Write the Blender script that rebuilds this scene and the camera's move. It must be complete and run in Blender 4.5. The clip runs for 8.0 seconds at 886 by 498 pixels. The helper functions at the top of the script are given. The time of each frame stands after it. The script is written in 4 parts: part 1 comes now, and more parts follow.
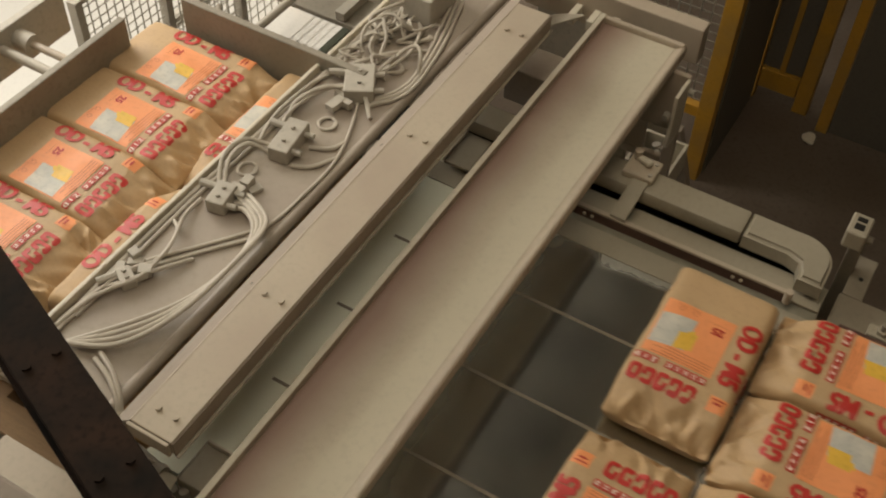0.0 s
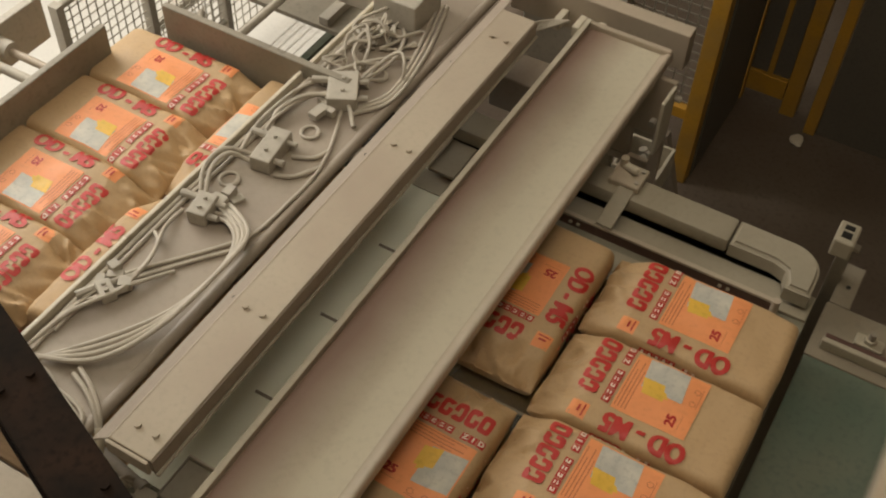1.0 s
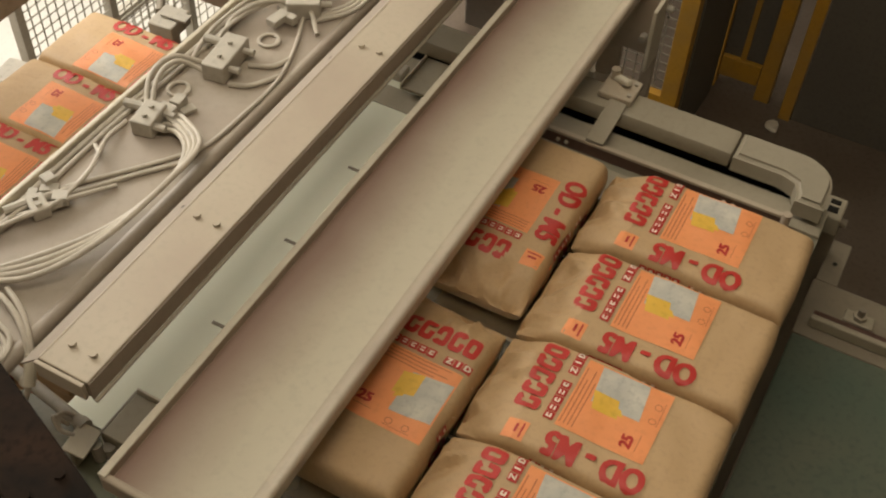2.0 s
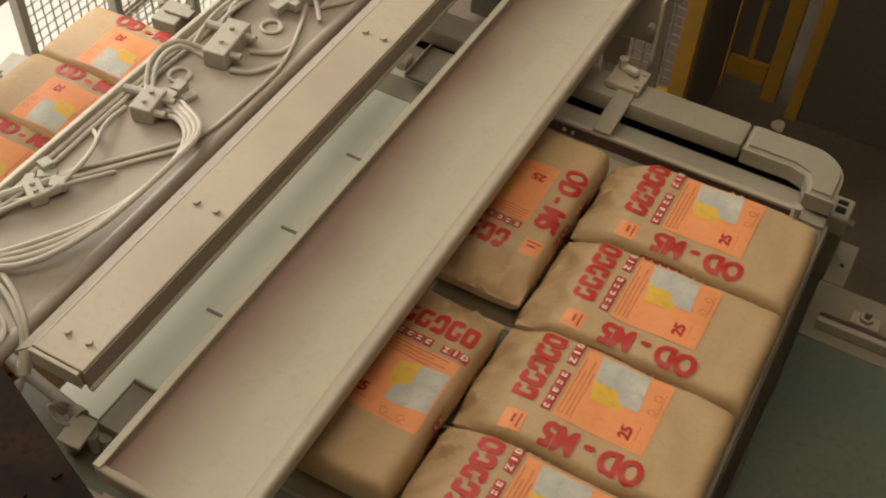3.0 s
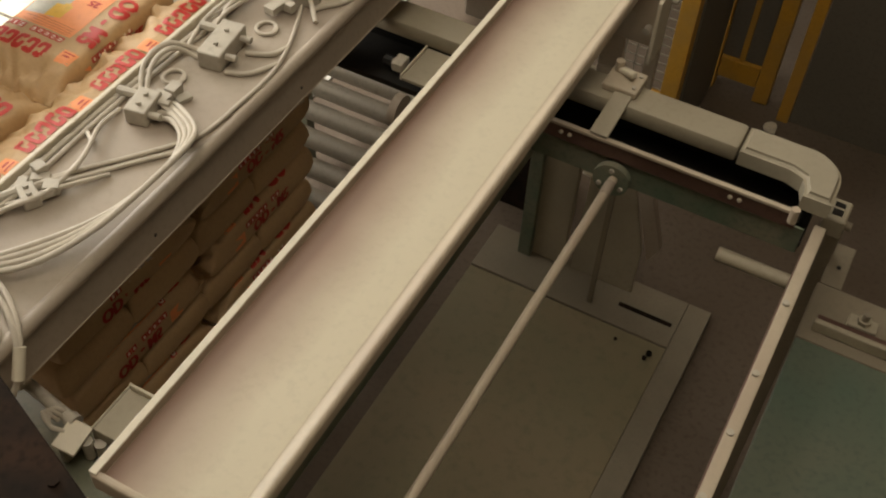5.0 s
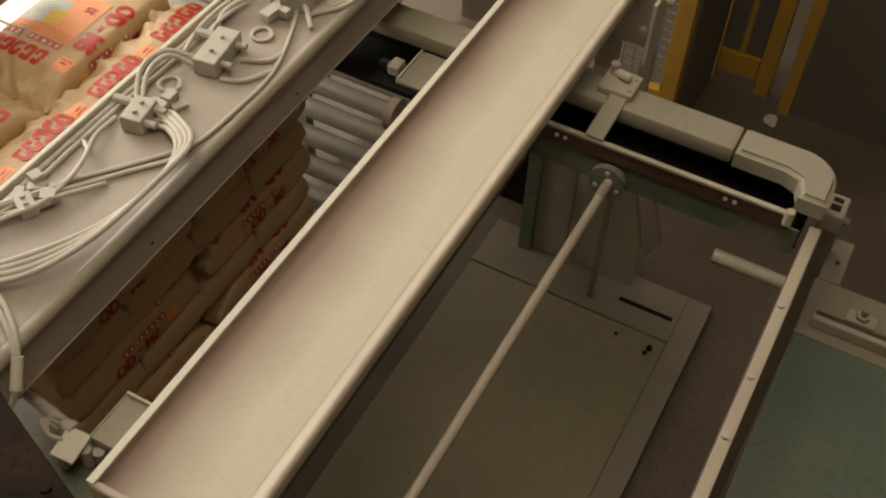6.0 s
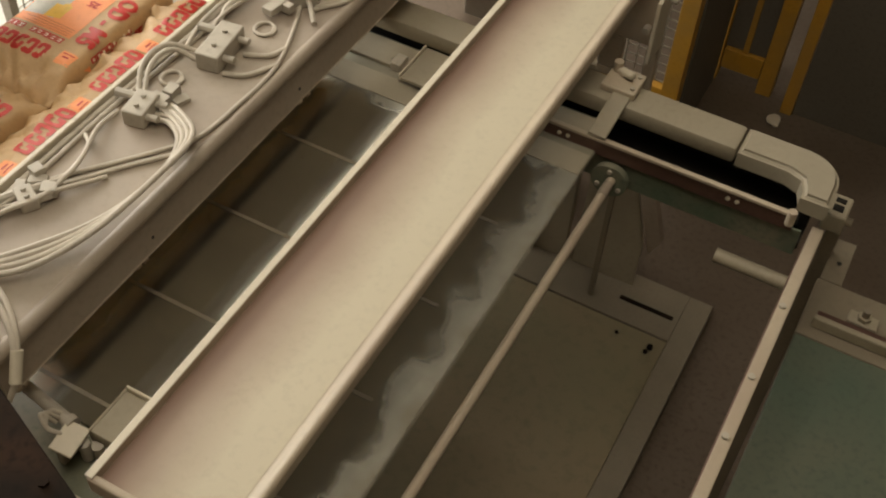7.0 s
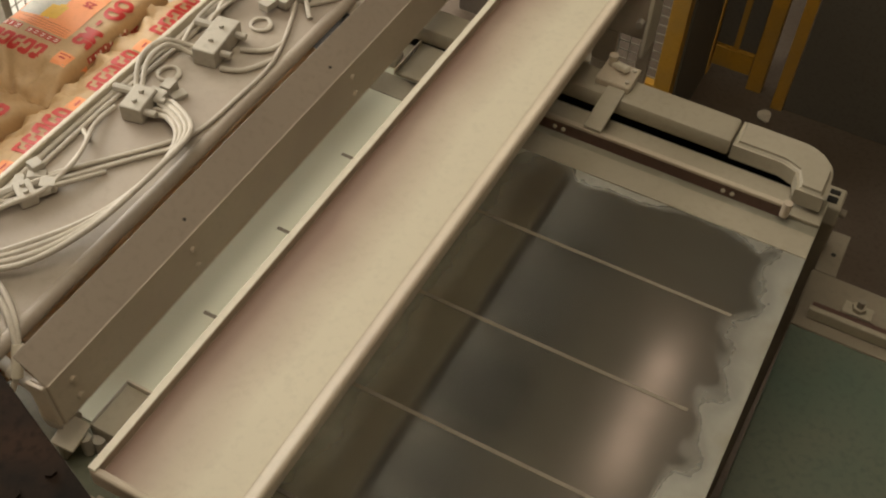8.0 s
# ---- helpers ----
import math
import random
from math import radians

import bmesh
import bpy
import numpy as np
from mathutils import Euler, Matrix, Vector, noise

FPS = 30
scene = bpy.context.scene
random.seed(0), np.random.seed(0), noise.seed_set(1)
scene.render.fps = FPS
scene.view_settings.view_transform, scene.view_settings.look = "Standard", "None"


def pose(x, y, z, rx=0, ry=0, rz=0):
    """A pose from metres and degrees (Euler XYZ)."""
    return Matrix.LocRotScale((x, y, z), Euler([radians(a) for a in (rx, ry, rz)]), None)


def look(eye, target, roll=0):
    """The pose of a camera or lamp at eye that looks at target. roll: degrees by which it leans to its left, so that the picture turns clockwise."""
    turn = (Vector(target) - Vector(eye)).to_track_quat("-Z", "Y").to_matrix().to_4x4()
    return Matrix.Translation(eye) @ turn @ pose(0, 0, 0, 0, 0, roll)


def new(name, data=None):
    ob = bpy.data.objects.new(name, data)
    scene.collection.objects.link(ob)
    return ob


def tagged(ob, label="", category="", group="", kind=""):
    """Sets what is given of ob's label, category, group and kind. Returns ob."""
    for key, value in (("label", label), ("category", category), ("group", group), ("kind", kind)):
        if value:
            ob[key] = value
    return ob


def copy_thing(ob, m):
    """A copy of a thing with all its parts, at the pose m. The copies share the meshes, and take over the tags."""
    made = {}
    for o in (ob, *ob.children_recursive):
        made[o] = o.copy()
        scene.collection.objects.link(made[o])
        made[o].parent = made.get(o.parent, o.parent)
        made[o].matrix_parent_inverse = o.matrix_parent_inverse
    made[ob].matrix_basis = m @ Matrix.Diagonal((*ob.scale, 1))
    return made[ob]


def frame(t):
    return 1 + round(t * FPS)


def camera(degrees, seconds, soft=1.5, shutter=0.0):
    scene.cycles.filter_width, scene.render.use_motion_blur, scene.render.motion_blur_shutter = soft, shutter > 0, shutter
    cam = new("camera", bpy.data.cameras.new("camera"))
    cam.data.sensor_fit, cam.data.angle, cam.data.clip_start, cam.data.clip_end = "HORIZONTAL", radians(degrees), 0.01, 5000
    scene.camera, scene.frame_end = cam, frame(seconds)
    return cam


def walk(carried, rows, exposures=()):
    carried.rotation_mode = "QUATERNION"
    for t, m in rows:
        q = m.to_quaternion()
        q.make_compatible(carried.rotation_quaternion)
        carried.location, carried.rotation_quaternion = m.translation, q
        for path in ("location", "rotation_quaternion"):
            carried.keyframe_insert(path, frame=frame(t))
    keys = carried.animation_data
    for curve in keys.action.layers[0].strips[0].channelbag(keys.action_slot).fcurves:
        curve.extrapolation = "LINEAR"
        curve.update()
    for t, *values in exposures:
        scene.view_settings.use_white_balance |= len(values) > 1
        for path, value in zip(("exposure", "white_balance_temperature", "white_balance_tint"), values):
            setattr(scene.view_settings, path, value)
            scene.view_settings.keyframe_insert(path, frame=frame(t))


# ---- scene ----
cam = camera(43.4, 8.0, soft=2.1, shutter=0.3)
PATH = [
    (0, (0.173, -1.912, 2.486), (-0.474, -0.758, 0.986), 2.1),
    (0.5, (0.15, -1.886, 2.486), (-0.487, -0.721, 0.99), 2.6),
    (1, (0.161, -1.862, 2.488), (-0.468, -0.703, 0.984), 2.5),
    (1.5, (0.142, -1.87, 2.412), (-0.446, -0.7, 0.901), 2.7),
    (2, (0.143, -1.84, 2.104), (-0.447, -0.648, 0.61), 2.9),
    (2.2, (0.149, -1.817, 2.111), (-0.447, -0.646, 0.603), 2.0),
    (3.3, (0.12, -1.837, 2.04), (-0.469, -0.638, 0.551), 4.1),
    (3.5, (0.109, -1.847, 2.037), (-0.475, -0.642, 0.552), 4.7),
    (4, (0.109, -1.832, 2.037), (-0.478, -0.631, 0.549), 4.4),
    (4.5, (0.106, -1.831, 2.036), (-0.474, -0.629, 0.547), 4.1),
    (6, (0.119, -1.799, 2.074), (-0.459, -0.613, 0.571), 3.1),
    (6.5, (0.106, -1.802, 2.07), (-0.463, -0.615, 0.565), 3.4),
    (7, (0.116, -1.795, 2.07), (-0.461, -0.614, 0.563), 3.6),
    (7.5, (0.106, -1.799, 2.056), (-0.46, -0.612, 0.549), 3.9),
    (8, (0.108, -1.824, 2.064), (-0.453, -0.632, 0.559), 3.8),
]

# ---- how the lifting head rises: seconds and metres above its low position ----
LIFT = [(0, 0), (1.4, 0), (1.5, .034), (1.6, .08), (1.7, .13), (1.8, .178), (1.9, .22), (2.0, .252),
        (2.2, .265), (3.3, .285), (4.7, .285), (5.8, .258), (8, .258)]


def lift(t):
    for (a, x), (b, y) in zip(LIFT, LIFT[1:]):
        if a <= t <= b:
            return x + (y - x) * (t - a) / (b - a)
    return LIFT[-1][1]


CAMROWS = []
for t, e, g, roll in PATH:
    up = Vector((0, 0, lift(t)))
    CAMROWS.append((t, look(Vector(e) + up, Vector(g) + up, roll)))
walk(cam, CAMROWS, exposures=[(0, 0.05), (1.4, 0.05), (2.0, 0.38), (8, 0.40)])

# ---- world and light ----
world = bpy.data.worlds.new("hall_air")
scene.world = world
world.use_nodes = True
world.node_tree.nodes["Background"].inputs[0].default_value = (1.0, 0.9, 0.76, 1)
world.node_tree.nodes["Background"].inputs[1].default_value = 0.085


def area(name, at, target, sx, sy, watts, colour):
    d = bpy.data.lights.new(name, "AREA")
    d.shape, d.size, d.size_y, d.energy, d.color = "RECTANGLE", sx, sy, watts, colour
    o = new(name, d)
    o.matrix_world = look(at, target)
    return o


area("roof_light", (-4.3, 3.4, 5.9), (-4.3, 3.41, 0), 3.4, 6.6, 130, (1, 0.91, 0.76))
area("doorway_daylight", (-4.4, 0.2, 1.95), (-1.7, -0.2, 0.2), 2.6, 1.8, 130, (1, 0.95, 0.86))
area("hall_lamps", (-0.55, -1.1, 4.9), (-0.9, -0.6, 0), 3.0, 2.4, 72, (1, 0.88, 0.70))
area("tube_lamp", (-0.5, 3.4, 5.75), (-0.5, 3.41, 0), 0.16, 1.7, 0.7, (1, 0.70, 0.56))
sun = bpy.data.lights.new("sun", "SUN")
sun.energy, sun.angle, sun.color = 2.4, radians(0.6), (1, 0.95, 0.86)
new("sun", sun).matrix_world = look((-10, 0, 11.9), (0, 0, 0))

# ---- materials ----


def mat(name, base, rough=0.6, metal=0.0, spread=0.12, size=6.0, fine=60.0, bump=0.15, second=None, amount=0.5, rand=0.0, stretch=None, folds=0.0):
    m = bpy.data.materials.new(name)
    m.use_nodes = True
    nt = m.node_tree
    N, L = nt.nodes, nt.links
    b = N["Principled BSDF"]
    b.inputs["Roughness"].default_value, b.inputs["Metallic"].default_value = rough, metal
    tc = N.new("ShaderNodeTexCoord")
    src = tc.outputs["Object"]
    if stretch:
        mp = N.new("ShaderNodeMapping")
        mp.inputs["Scale"].default_value = stretch
        L.new(src, mp.inputs[0])
        src = mp.outputs[0]
    big, small = N.new("ShaderNodeTexNoise"), N.new("ShaderNodeTexNoise")
    big.inputs["Scale"].default_value, small.inputs["Scale"].default_value = size, fine
    big.inputs["Detail"].default_value, small.inputs["Detail"].default_value = 6, 8
    L.new(src, big.inputs["Vector"]), L.new(src, small.inputs["Vector"])
    r1 = N.new("ShaderNodeMapRange")
    r1.inputs[1].default_value, r1.inputs[2].default_value = 0.35, 0.68
    L.new(big.outputs["Fac"], r1.inputs[0])
    mix = N.new("ShaderNodeMix")
    mix.data_type = "RGBA"
    dark = tuple(c * (1 - 2 * spread) for c in base)
    to = second or tuple(min(1, c * (1 + spread)) for c in base)
    mix.inputs[6].default_value, mix.inputs[7].default_value = (*base, 1), (*to, 1)
    sc = N.new("ShaderNodeMath")
    sc.operation = "MULTIPLY"
    sc.inputs[1].default_value = amount if second else 1.0
    L.new(r1.outputs[0], sc.inputs[0]), L.new(sc.outputs[0], mix.inputs[0])
    mix2 = N.new("ShaderNodeMix")
    mix2.data_type = "RGBA"
    mix2.inputs[7].default_value = (*dark, 1)
    r2 = N.new("ShaderNodeMapRange")
    r2.inputs[1].default_value, r2.inputs[2].default_value, r2.inputs[4].default_value = 0.5, 0.8, 0.8
    L.new(small.outputs["Fac"], r2.inputs[0])
    L.new(r2.outputs[0], mix2.inputs[0]), L.new(mix.outputs[2], mix2.inputs[6])
    out = mix2.outputs[2]
    if rand:
        oi, hs = N.new("ShaderNodeObjectInfo"), N.new("ShaderNodeHueSaturation")
        mr = N.new("ShaderNodeMapRange")
        mr.inputs[3].default_value, mr.inputs[4].default_value = 1 - rand, 1 + rand
        L.new(oi.outputs["Random"], mr.inputs[0]), L.new(mr.outputs[0], hs.inputs["Value"])
        L.new(out, hs.inputs["Color"])
        out = hs.outputs[0]
    L.new(out, b.inputs["Base Color"])
    if bump:
        bp = N.new("ShaderNodeBump")
        bp.inputs["Strength"].default_value, bp.inputs["Distance"].default_value = bump, 0.002
        L.new(small.outputs["Fac"], bp.inputs["Height"]), L.new(bp.outputs[0], b.inputs["Normal"])
    if folds:
        fo, b2 = N.new("ShaderNodeTexNoise"), N.new("ShaderNodeBump")
        fo.inputs["Scale"].default_value, fo.inputs["Detail"].default_value, fo.inputs["Distortion"].default_value = 14, 3, 1.2
        b2.inputs["Strength"].default_value, b2.inputs["Distance"].default_value = folds, 0.012
        L.new(src, fo.inputs["Vector"]), L.new(fo.outputs["Fac"], b2.inputs["Height"])
        L.new(bp.outputs[0], b2.inputs["Normal"]), L.new(b2.outputs[0], b.inputs["Normal"])
    rr = N.new("ShaderNodeMapRange")
    rr.inputs[3].default_value, rr.inputs[4].default_value = max(0.06, rough - 0.12), min(1, rough + 0.12)
    L.new(big.outputs["Fac"], rr.inputs[0]), L.new(rr.outputs[0], b.inputs["Roughness"])
    return m


DUST = mat("dusty_cream_paint", (0.47, 0.40, 0.295), 0.5, spread=0.09, size=2.5, second=(0.37, 0.29, 0.22), amount=0.75)
DUSTD = mat("dull_brown_dust", (0.25, 0.21, 0.15), 0.65, spread=0.1, size=3, second=(0.19, 0.16, 0.11), amount=0.8)
DUSTC = mat("olive_dusty_paint", (0.36, 0.315, 0.23), 0.55, spread=0.1, size=3, second=(0.27, 0.235, 0.17), amount=0.7)
DUSTB = mat("pale_cream_paint", (0.60, 0.54, 0.42), 0.45, spread=0.06, size=3)
BROWN = mat("brown_dust_film", (0.30, 0.245, 0.19), 0.6, spread=0.08, size=3)
GREEN = mat("green_machine_paint", (0.10, 0.14, 0.095), 0.5, spread=0.15, size=5, second=(0.24, 0.21, 0.15), amount=0.8)
GREENP = mat("dusty_green_plate", (0.11, 0.125, 0.08), 0.5, spread=0.1, size=2.2, second=(0.20, 0.165, 0.11), amount=0.8)
STEEL = mat("polished_plate_steel", (0.60, 0.60, 0.53), 0.11, 0.94, 0.05, 2.0, 160, 0.008, stretch=(1, 2.5, 1), second=(0.46, 0.43, 0.36), amount=0.6)
GALV = mat("dusty_roller_steel", (0.25, 0.215, 0.165), 0.55, 0.25, 0.15, 6)
CHAIN = mat("oiled_black_chain", (0.02, 0.018, 0.015), 0.4, 0.3, 0.2, 12)
KRAFT = mat("kraft_paper", (0.47, 0.315, 0.162), 0.6, spread=0.07, size=7, fine=90, bump=0.2, rand=0.05, folds=0.24)
ORANGE = mat("orange_print", (0.80, 0.30, 0.11), 0.55, spread=0.06, size=9, folds=0.12)
RED = mat("red_print", (0.46, 0.03, 0.02), 0.5, spread=0.08, size=20, folds=0.12)
WHITE = mat("white_print", (0.75, 0.66, 0.52), 0.5, spread=0.05, folds=0.12)
GREYP = mat("grey_picture_print", (0.42, 0.41, 0.36), 0.5, spread=0.12, size=14, second=(0.60, 0.56, 0.46), amount=0.9, folds=0.12)
YELLOWP = mat("yellow_picture_print", (0.70, 0.42, 0.05), 0.5, spread=0.1, size=18, folds=0.12)
FINEP = mat("small_brown_print", (0.50, 0.16, 0.06), 0.5, spread=0.05, folds=0.12)
RAILW = mat("reddish_worn_steel", (0.13, 0.075, 0.058), 0.38, 0.35, 0.12, 4)
YELLOW = mat("safety_yellow_paint", (0.55, 0.29, 0.03), 0.5, spread=0.12, size=5, second=(0.34, 0.22, 0.07), amount=0.7)
CONC = mat("dusty_concrete", (0.112, 0.081, 0.055), 0.85, spread=0.15, size=1.6, fine=40, second=(0.155, 0.12, 0.09), amount=0.9)
WALLM = mat("dusty_plaster", (0.30, 0.26, 0.20), 0.85, spread=0.1, size=1.0)
DARKST = mat("dark_painted_steel", (0.010, 0.008, 0.006), 0.9, 0.0, 0.2, 8, second=(0.035, 0.020, 0.013), amount=0.9)
DARKST.node_tree.nodes["Principled BSDF"].inputs["Specular IOR Level"].default_value = 0.12
BOARD = mat("grey_brown_dusty_board", (0.235, 0.205, 0.155), 0.6, spread=0.1, size=4, second=(0.34, 0.30, 0.23), amount=0.7)
CABLE = mat("dusty_grey_cable", (0.47, 0.42, 0.34), 0.6, spread=0.08, size=20)
GREYBOX = mat("dusty_grey_metal", (0.42, 0.38, 0.31), 0.6, spread=0.1, size=14)
TABLED = mat("grey_brown_table_dust", (0.36, 0.305, 0.235), 0.55, spread=0.10, size=3, second=(0.28, 0.22, 0.175), amount=0.7)
FEEDG = mat("worn_green_table_paint", (0.085, 0.120, 0.088), 0.5, spread=0.12, size=2.2, second=(0.15, 0.145, 0.10), amount=0.8)
WOOD = mat("pallet_wood", (0.30, 0.20, 0.11), 0.8, spread=0.15, size=8, stretch=(1, 12, 1))
MESHM = mat("galvanised_wire", (0.35, 0.32, 0.26), 0.5, 0.5, 0.1)

PANEL = mat("dull_grey_panel", (0.13, 0.115, 0.09), 0.7, spread=0.12, size=2)
HATCHM = mat("dirty_hatch_plate", (0.215, 0.188, 0.108), 0.6, spread=0.08, size=1.4, fine=25.0, second=(0.265, 0.205, 0.125), amount=0.9)
# dusty tray floor; the wall's shade is painted brown along the left side
TRAYF = mat("tray_dust_and_shade", (0.54, 0.485, 0.36), 0.5, spread=0.05, size=2.0)
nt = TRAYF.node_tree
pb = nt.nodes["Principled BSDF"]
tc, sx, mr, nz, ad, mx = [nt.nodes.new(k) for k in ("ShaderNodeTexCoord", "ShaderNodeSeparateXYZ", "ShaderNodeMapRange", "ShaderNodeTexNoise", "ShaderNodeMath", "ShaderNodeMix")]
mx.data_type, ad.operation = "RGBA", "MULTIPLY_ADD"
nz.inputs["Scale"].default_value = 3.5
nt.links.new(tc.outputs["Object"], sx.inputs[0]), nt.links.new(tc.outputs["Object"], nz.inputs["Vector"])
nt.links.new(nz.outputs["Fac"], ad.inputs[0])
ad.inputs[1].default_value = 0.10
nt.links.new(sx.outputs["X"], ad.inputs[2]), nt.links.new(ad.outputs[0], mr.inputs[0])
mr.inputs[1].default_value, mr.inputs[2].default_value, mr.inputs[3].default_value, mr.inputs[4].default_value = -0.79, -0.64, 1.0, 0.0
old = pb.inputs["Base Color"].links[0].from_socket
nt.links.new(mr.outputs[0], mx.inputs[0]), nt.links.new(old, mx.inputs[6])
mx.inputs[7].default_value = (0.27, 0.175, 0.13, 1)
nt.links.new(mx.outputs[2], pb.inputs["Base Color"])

nt = STEEL.node_tree
pb = nt.nodes["Principled BSDF"]
tc, sx, nz, m1, m2, mxm, mr, mc, mm, mrg = [nt.nodes.new(k) for k in ("ShaderNodeTexCoord", "ShaderNodeSeparateXYZ", "ShaderNodeTexNoise", "ShaderNodeMath", "ShaderNodeMath",
                                          "ShaderNodeMath", "ShaderNodeMapRange", "ShaderNodeMix", "ShaderNodeMath", "ShaderNodeMix")]
nz.inputs["Scale"].default_value, nz.inputs["Detail"].default_value = 7.0, 4
m1.operation, m2.operation, mxm.operation, mm.operation = "MULTIPLY_ADD", "MULTIPLY_ADD", "MAXIMUM", "SUBTRACT"
L = nt.links
L.new(tc.outputs["Object"], sx.inputs[0]), L.new(tc.outputs["Object"], nz.inputs["Vector"])
for node, axis, edge in ((m1, "X", 0.10), (m2, "Y", 0.26)):
    off = nt.nodes.new("ShaderNodeMath")
    off.operation = "SUBTRACT"
    off.inputs[1].default_value = edge
    L.new(sx.outputs[axis], off.inputs[0])
    L.new(nz.outputs["Fac"], node.inputs[0])
    node.inputs[1].default_value = 0.22
    L.new(off.outputs[0], node.inputs[2])
L.new(m1.outputs[0], mxm.inputs[0]), L.new(m2.outputs[0], mxm.inputs[1])
L.new(mxm.outputs[0], mr.inputs[0])
mr.inputs[1].default_value, mr.inputs[2].default_value = 0.05, 0.17
mc.data_type, mrg.data_type = "RGBA", "FLOAT"
L.new(mr.outputs[0], mc.inputs[0]), L.new(pb.inputs["Base Color"].links[0].from_socket, mc.inputs[6])
mc.inputs[7].default_value = (0.22, 0.20, 0.145, 1)
L.new(mc.outputs[2], pb.inputs["Base Color"])
L.new(mr.outputs[0], mrg.inputs[0]), L.new(pb.inputs["Roughness"].links[0].from_socket, mrg.inputs[2])
mrg.inputs[3].default_value = 0.65
L.new(mrg.outputs[0], pb.inputs["Roughness"])
mm.inputs[0].default_value = 0.94
L.new(mr.outputs[0], mm.inputs[1]), L.new(mm.outputs[0], pb.inputs["Metallic"])

# bright reflection painted pale and matt on the far half of the plate, thinning out towards the middle
sheen, fx, fm, fr, fmet, fsub = [nt.nodes.new(k) for k in ("ShaderNodeMapRange", "ShaderNodeMath", "ShaderNodeMix", "ShaderNodeMix", "ShaderNodeMath", "ShaderNodeMath")]
fx.operation, fsub.operation, fmet.operation = "MULTIPLY_ADD", "SUBTRACT", "MULTIPLY"
L.new(nz.outputs["Fac"], fx.inputs[0]), L.new(sx.outputs["X"], fx.inputs[2])
fx.inputs[1].default_value = 0.14
sheen.inputs[1].default_value, sheen.inputs[2].default_value, sheen.inputs[3].default_value, sheen.inputs[4].default_value = -0.72, -0.50, 0.9, 0.0
L.new(fx.outputs[0], sheen.inputs[0])
fm.data_type, fr.data_type = "RGBA", "FLOAT"
fm.inputs[7].default_value, fr.inputs[3].default_value = (0.74, 0.74, 0.58, 1), 0.42
for mixer, socket in ((fm, "Base Color"), (fr, "Roughness")):
    L.new(sheen.outputs[0], mixer.inputs[0])
    L.new(pb.inputs[socket].links[0].from_socket, mixer.inputs[6 if socket == "Base Color" else 2])
L.new(fm.outputs[2], pb.inputs["Base Color"]), L.new(fr.outputs[0], pb.inputs["Roughness"])
fsub.inputs[0].default_value = 1.0
L.new(sheen.outputs[0], fsub.inputs[1]), L.new(fsub.outputs[0], fmet.inputs[0]), L.new(mm.outputs[0], fmet.inputs[1])
L.new(fmet.outputs[0], pb.inputs["Metallic"])

# ---- building helpers ----


def part(name, bm, material, parent=None, label="", smooth=False):
    me = bpy.data.meshes.new(name)
    bm.normal_update()
    bm.to_mesh(me)
    bm.free()
    me.materials.append(material)
    if smooth:
        me.polygons.foreach_set("use_smooth", [True] * len(me.polygons))
        me.set_sharp_from_angle(angle=radians(38))
    ob = new(name, me)
    if parent is not None:
        ob.parent = parent
    if label:
        ob["label"] = label
    return ob


def box(bm, x0, x1, y0, y1, z0, z1, bev=0.003, m=None):
    r = bmesh.ops.create_cube(bm, size=1)
    vs = r["verts"]
    for v in vs:
        v.co = Vector(((x0 + x1) / 2 + v.co.x * (x1 - x0), (y0 + y1) / 2 + v.co.y * (y1 - y0), (z0 + z1) / 2 + v.co.z * (z1 - z0)))
    if bev:
        es = list({e for v in vs for e in v.link_edges})
        r = bmesh.ops.bevel(bm, geom=es, offset=bev, segments=2, affect="EDGES", profile=0.5)
        vs = list({v for f in r["faces"] for v in f.verts} | {v for v in vs if v.is_valid})
    if m is not None:
        bmesh.ops.transform(bm, matrix=m, verts=[v for v in vs if v.is_valid])
    return bm


def B(*a, **k):
    return box(bmesh.new(), *a, **k)


def tube(bm, pts, r, seg=8, caps=True):
    pts = [Vector(p) for p in pts]
    rings, n = [], len(pts)
    ref = None
    for i, p in enumerate(pts):
        d = (pts[min(i + 1, n - 1)] - pts[max(i - 1, 0)]).normalized()
        if ref is None:
            ref = d.orthogonal().normalized()
        ref = (ref - d * ref.dot(d)).normalized()
        s = d.cross(ref)
        rings.append([bm.verts.new(p + r * (math.cos(a) * ref + math.sin(a) * s)) for a in [2 * math.pi * k / seg for k in range(seg)]])
    for a, b in zip(rings, rings[1:]):
        for k in range(seg):
            bm.faces.new((a[k], a[(k + 1) % seg], b[(k + 1) % seg], b[k]))
    if caps:
        bm.faces.new(rings[0][::-1]), bm.faces.new(rings[-1])
    return bm


def T(pts, r, seg=8):
    return tube(bmesh.new(), pts, r, seg)


def spline(ctrl, n=10):
    p = [Vector(c) for c in ctrl]
    p = [2 * p[0] - p[1]] + p + [2 * p[-1] - p[-2]]
    out = []
    for a, b, c, d in zip(p, p[1:], p[2:], p[3:]):
        for k in range(n):
            t = k / n
            out.append(0.5 * ((2 * b) + (c - a) * t + (2 * a - 5 * b + 4 * c - d) * t * t + (3 * b - a - 3 * c + d) * t ** 3))
    return out + [p[-2]]


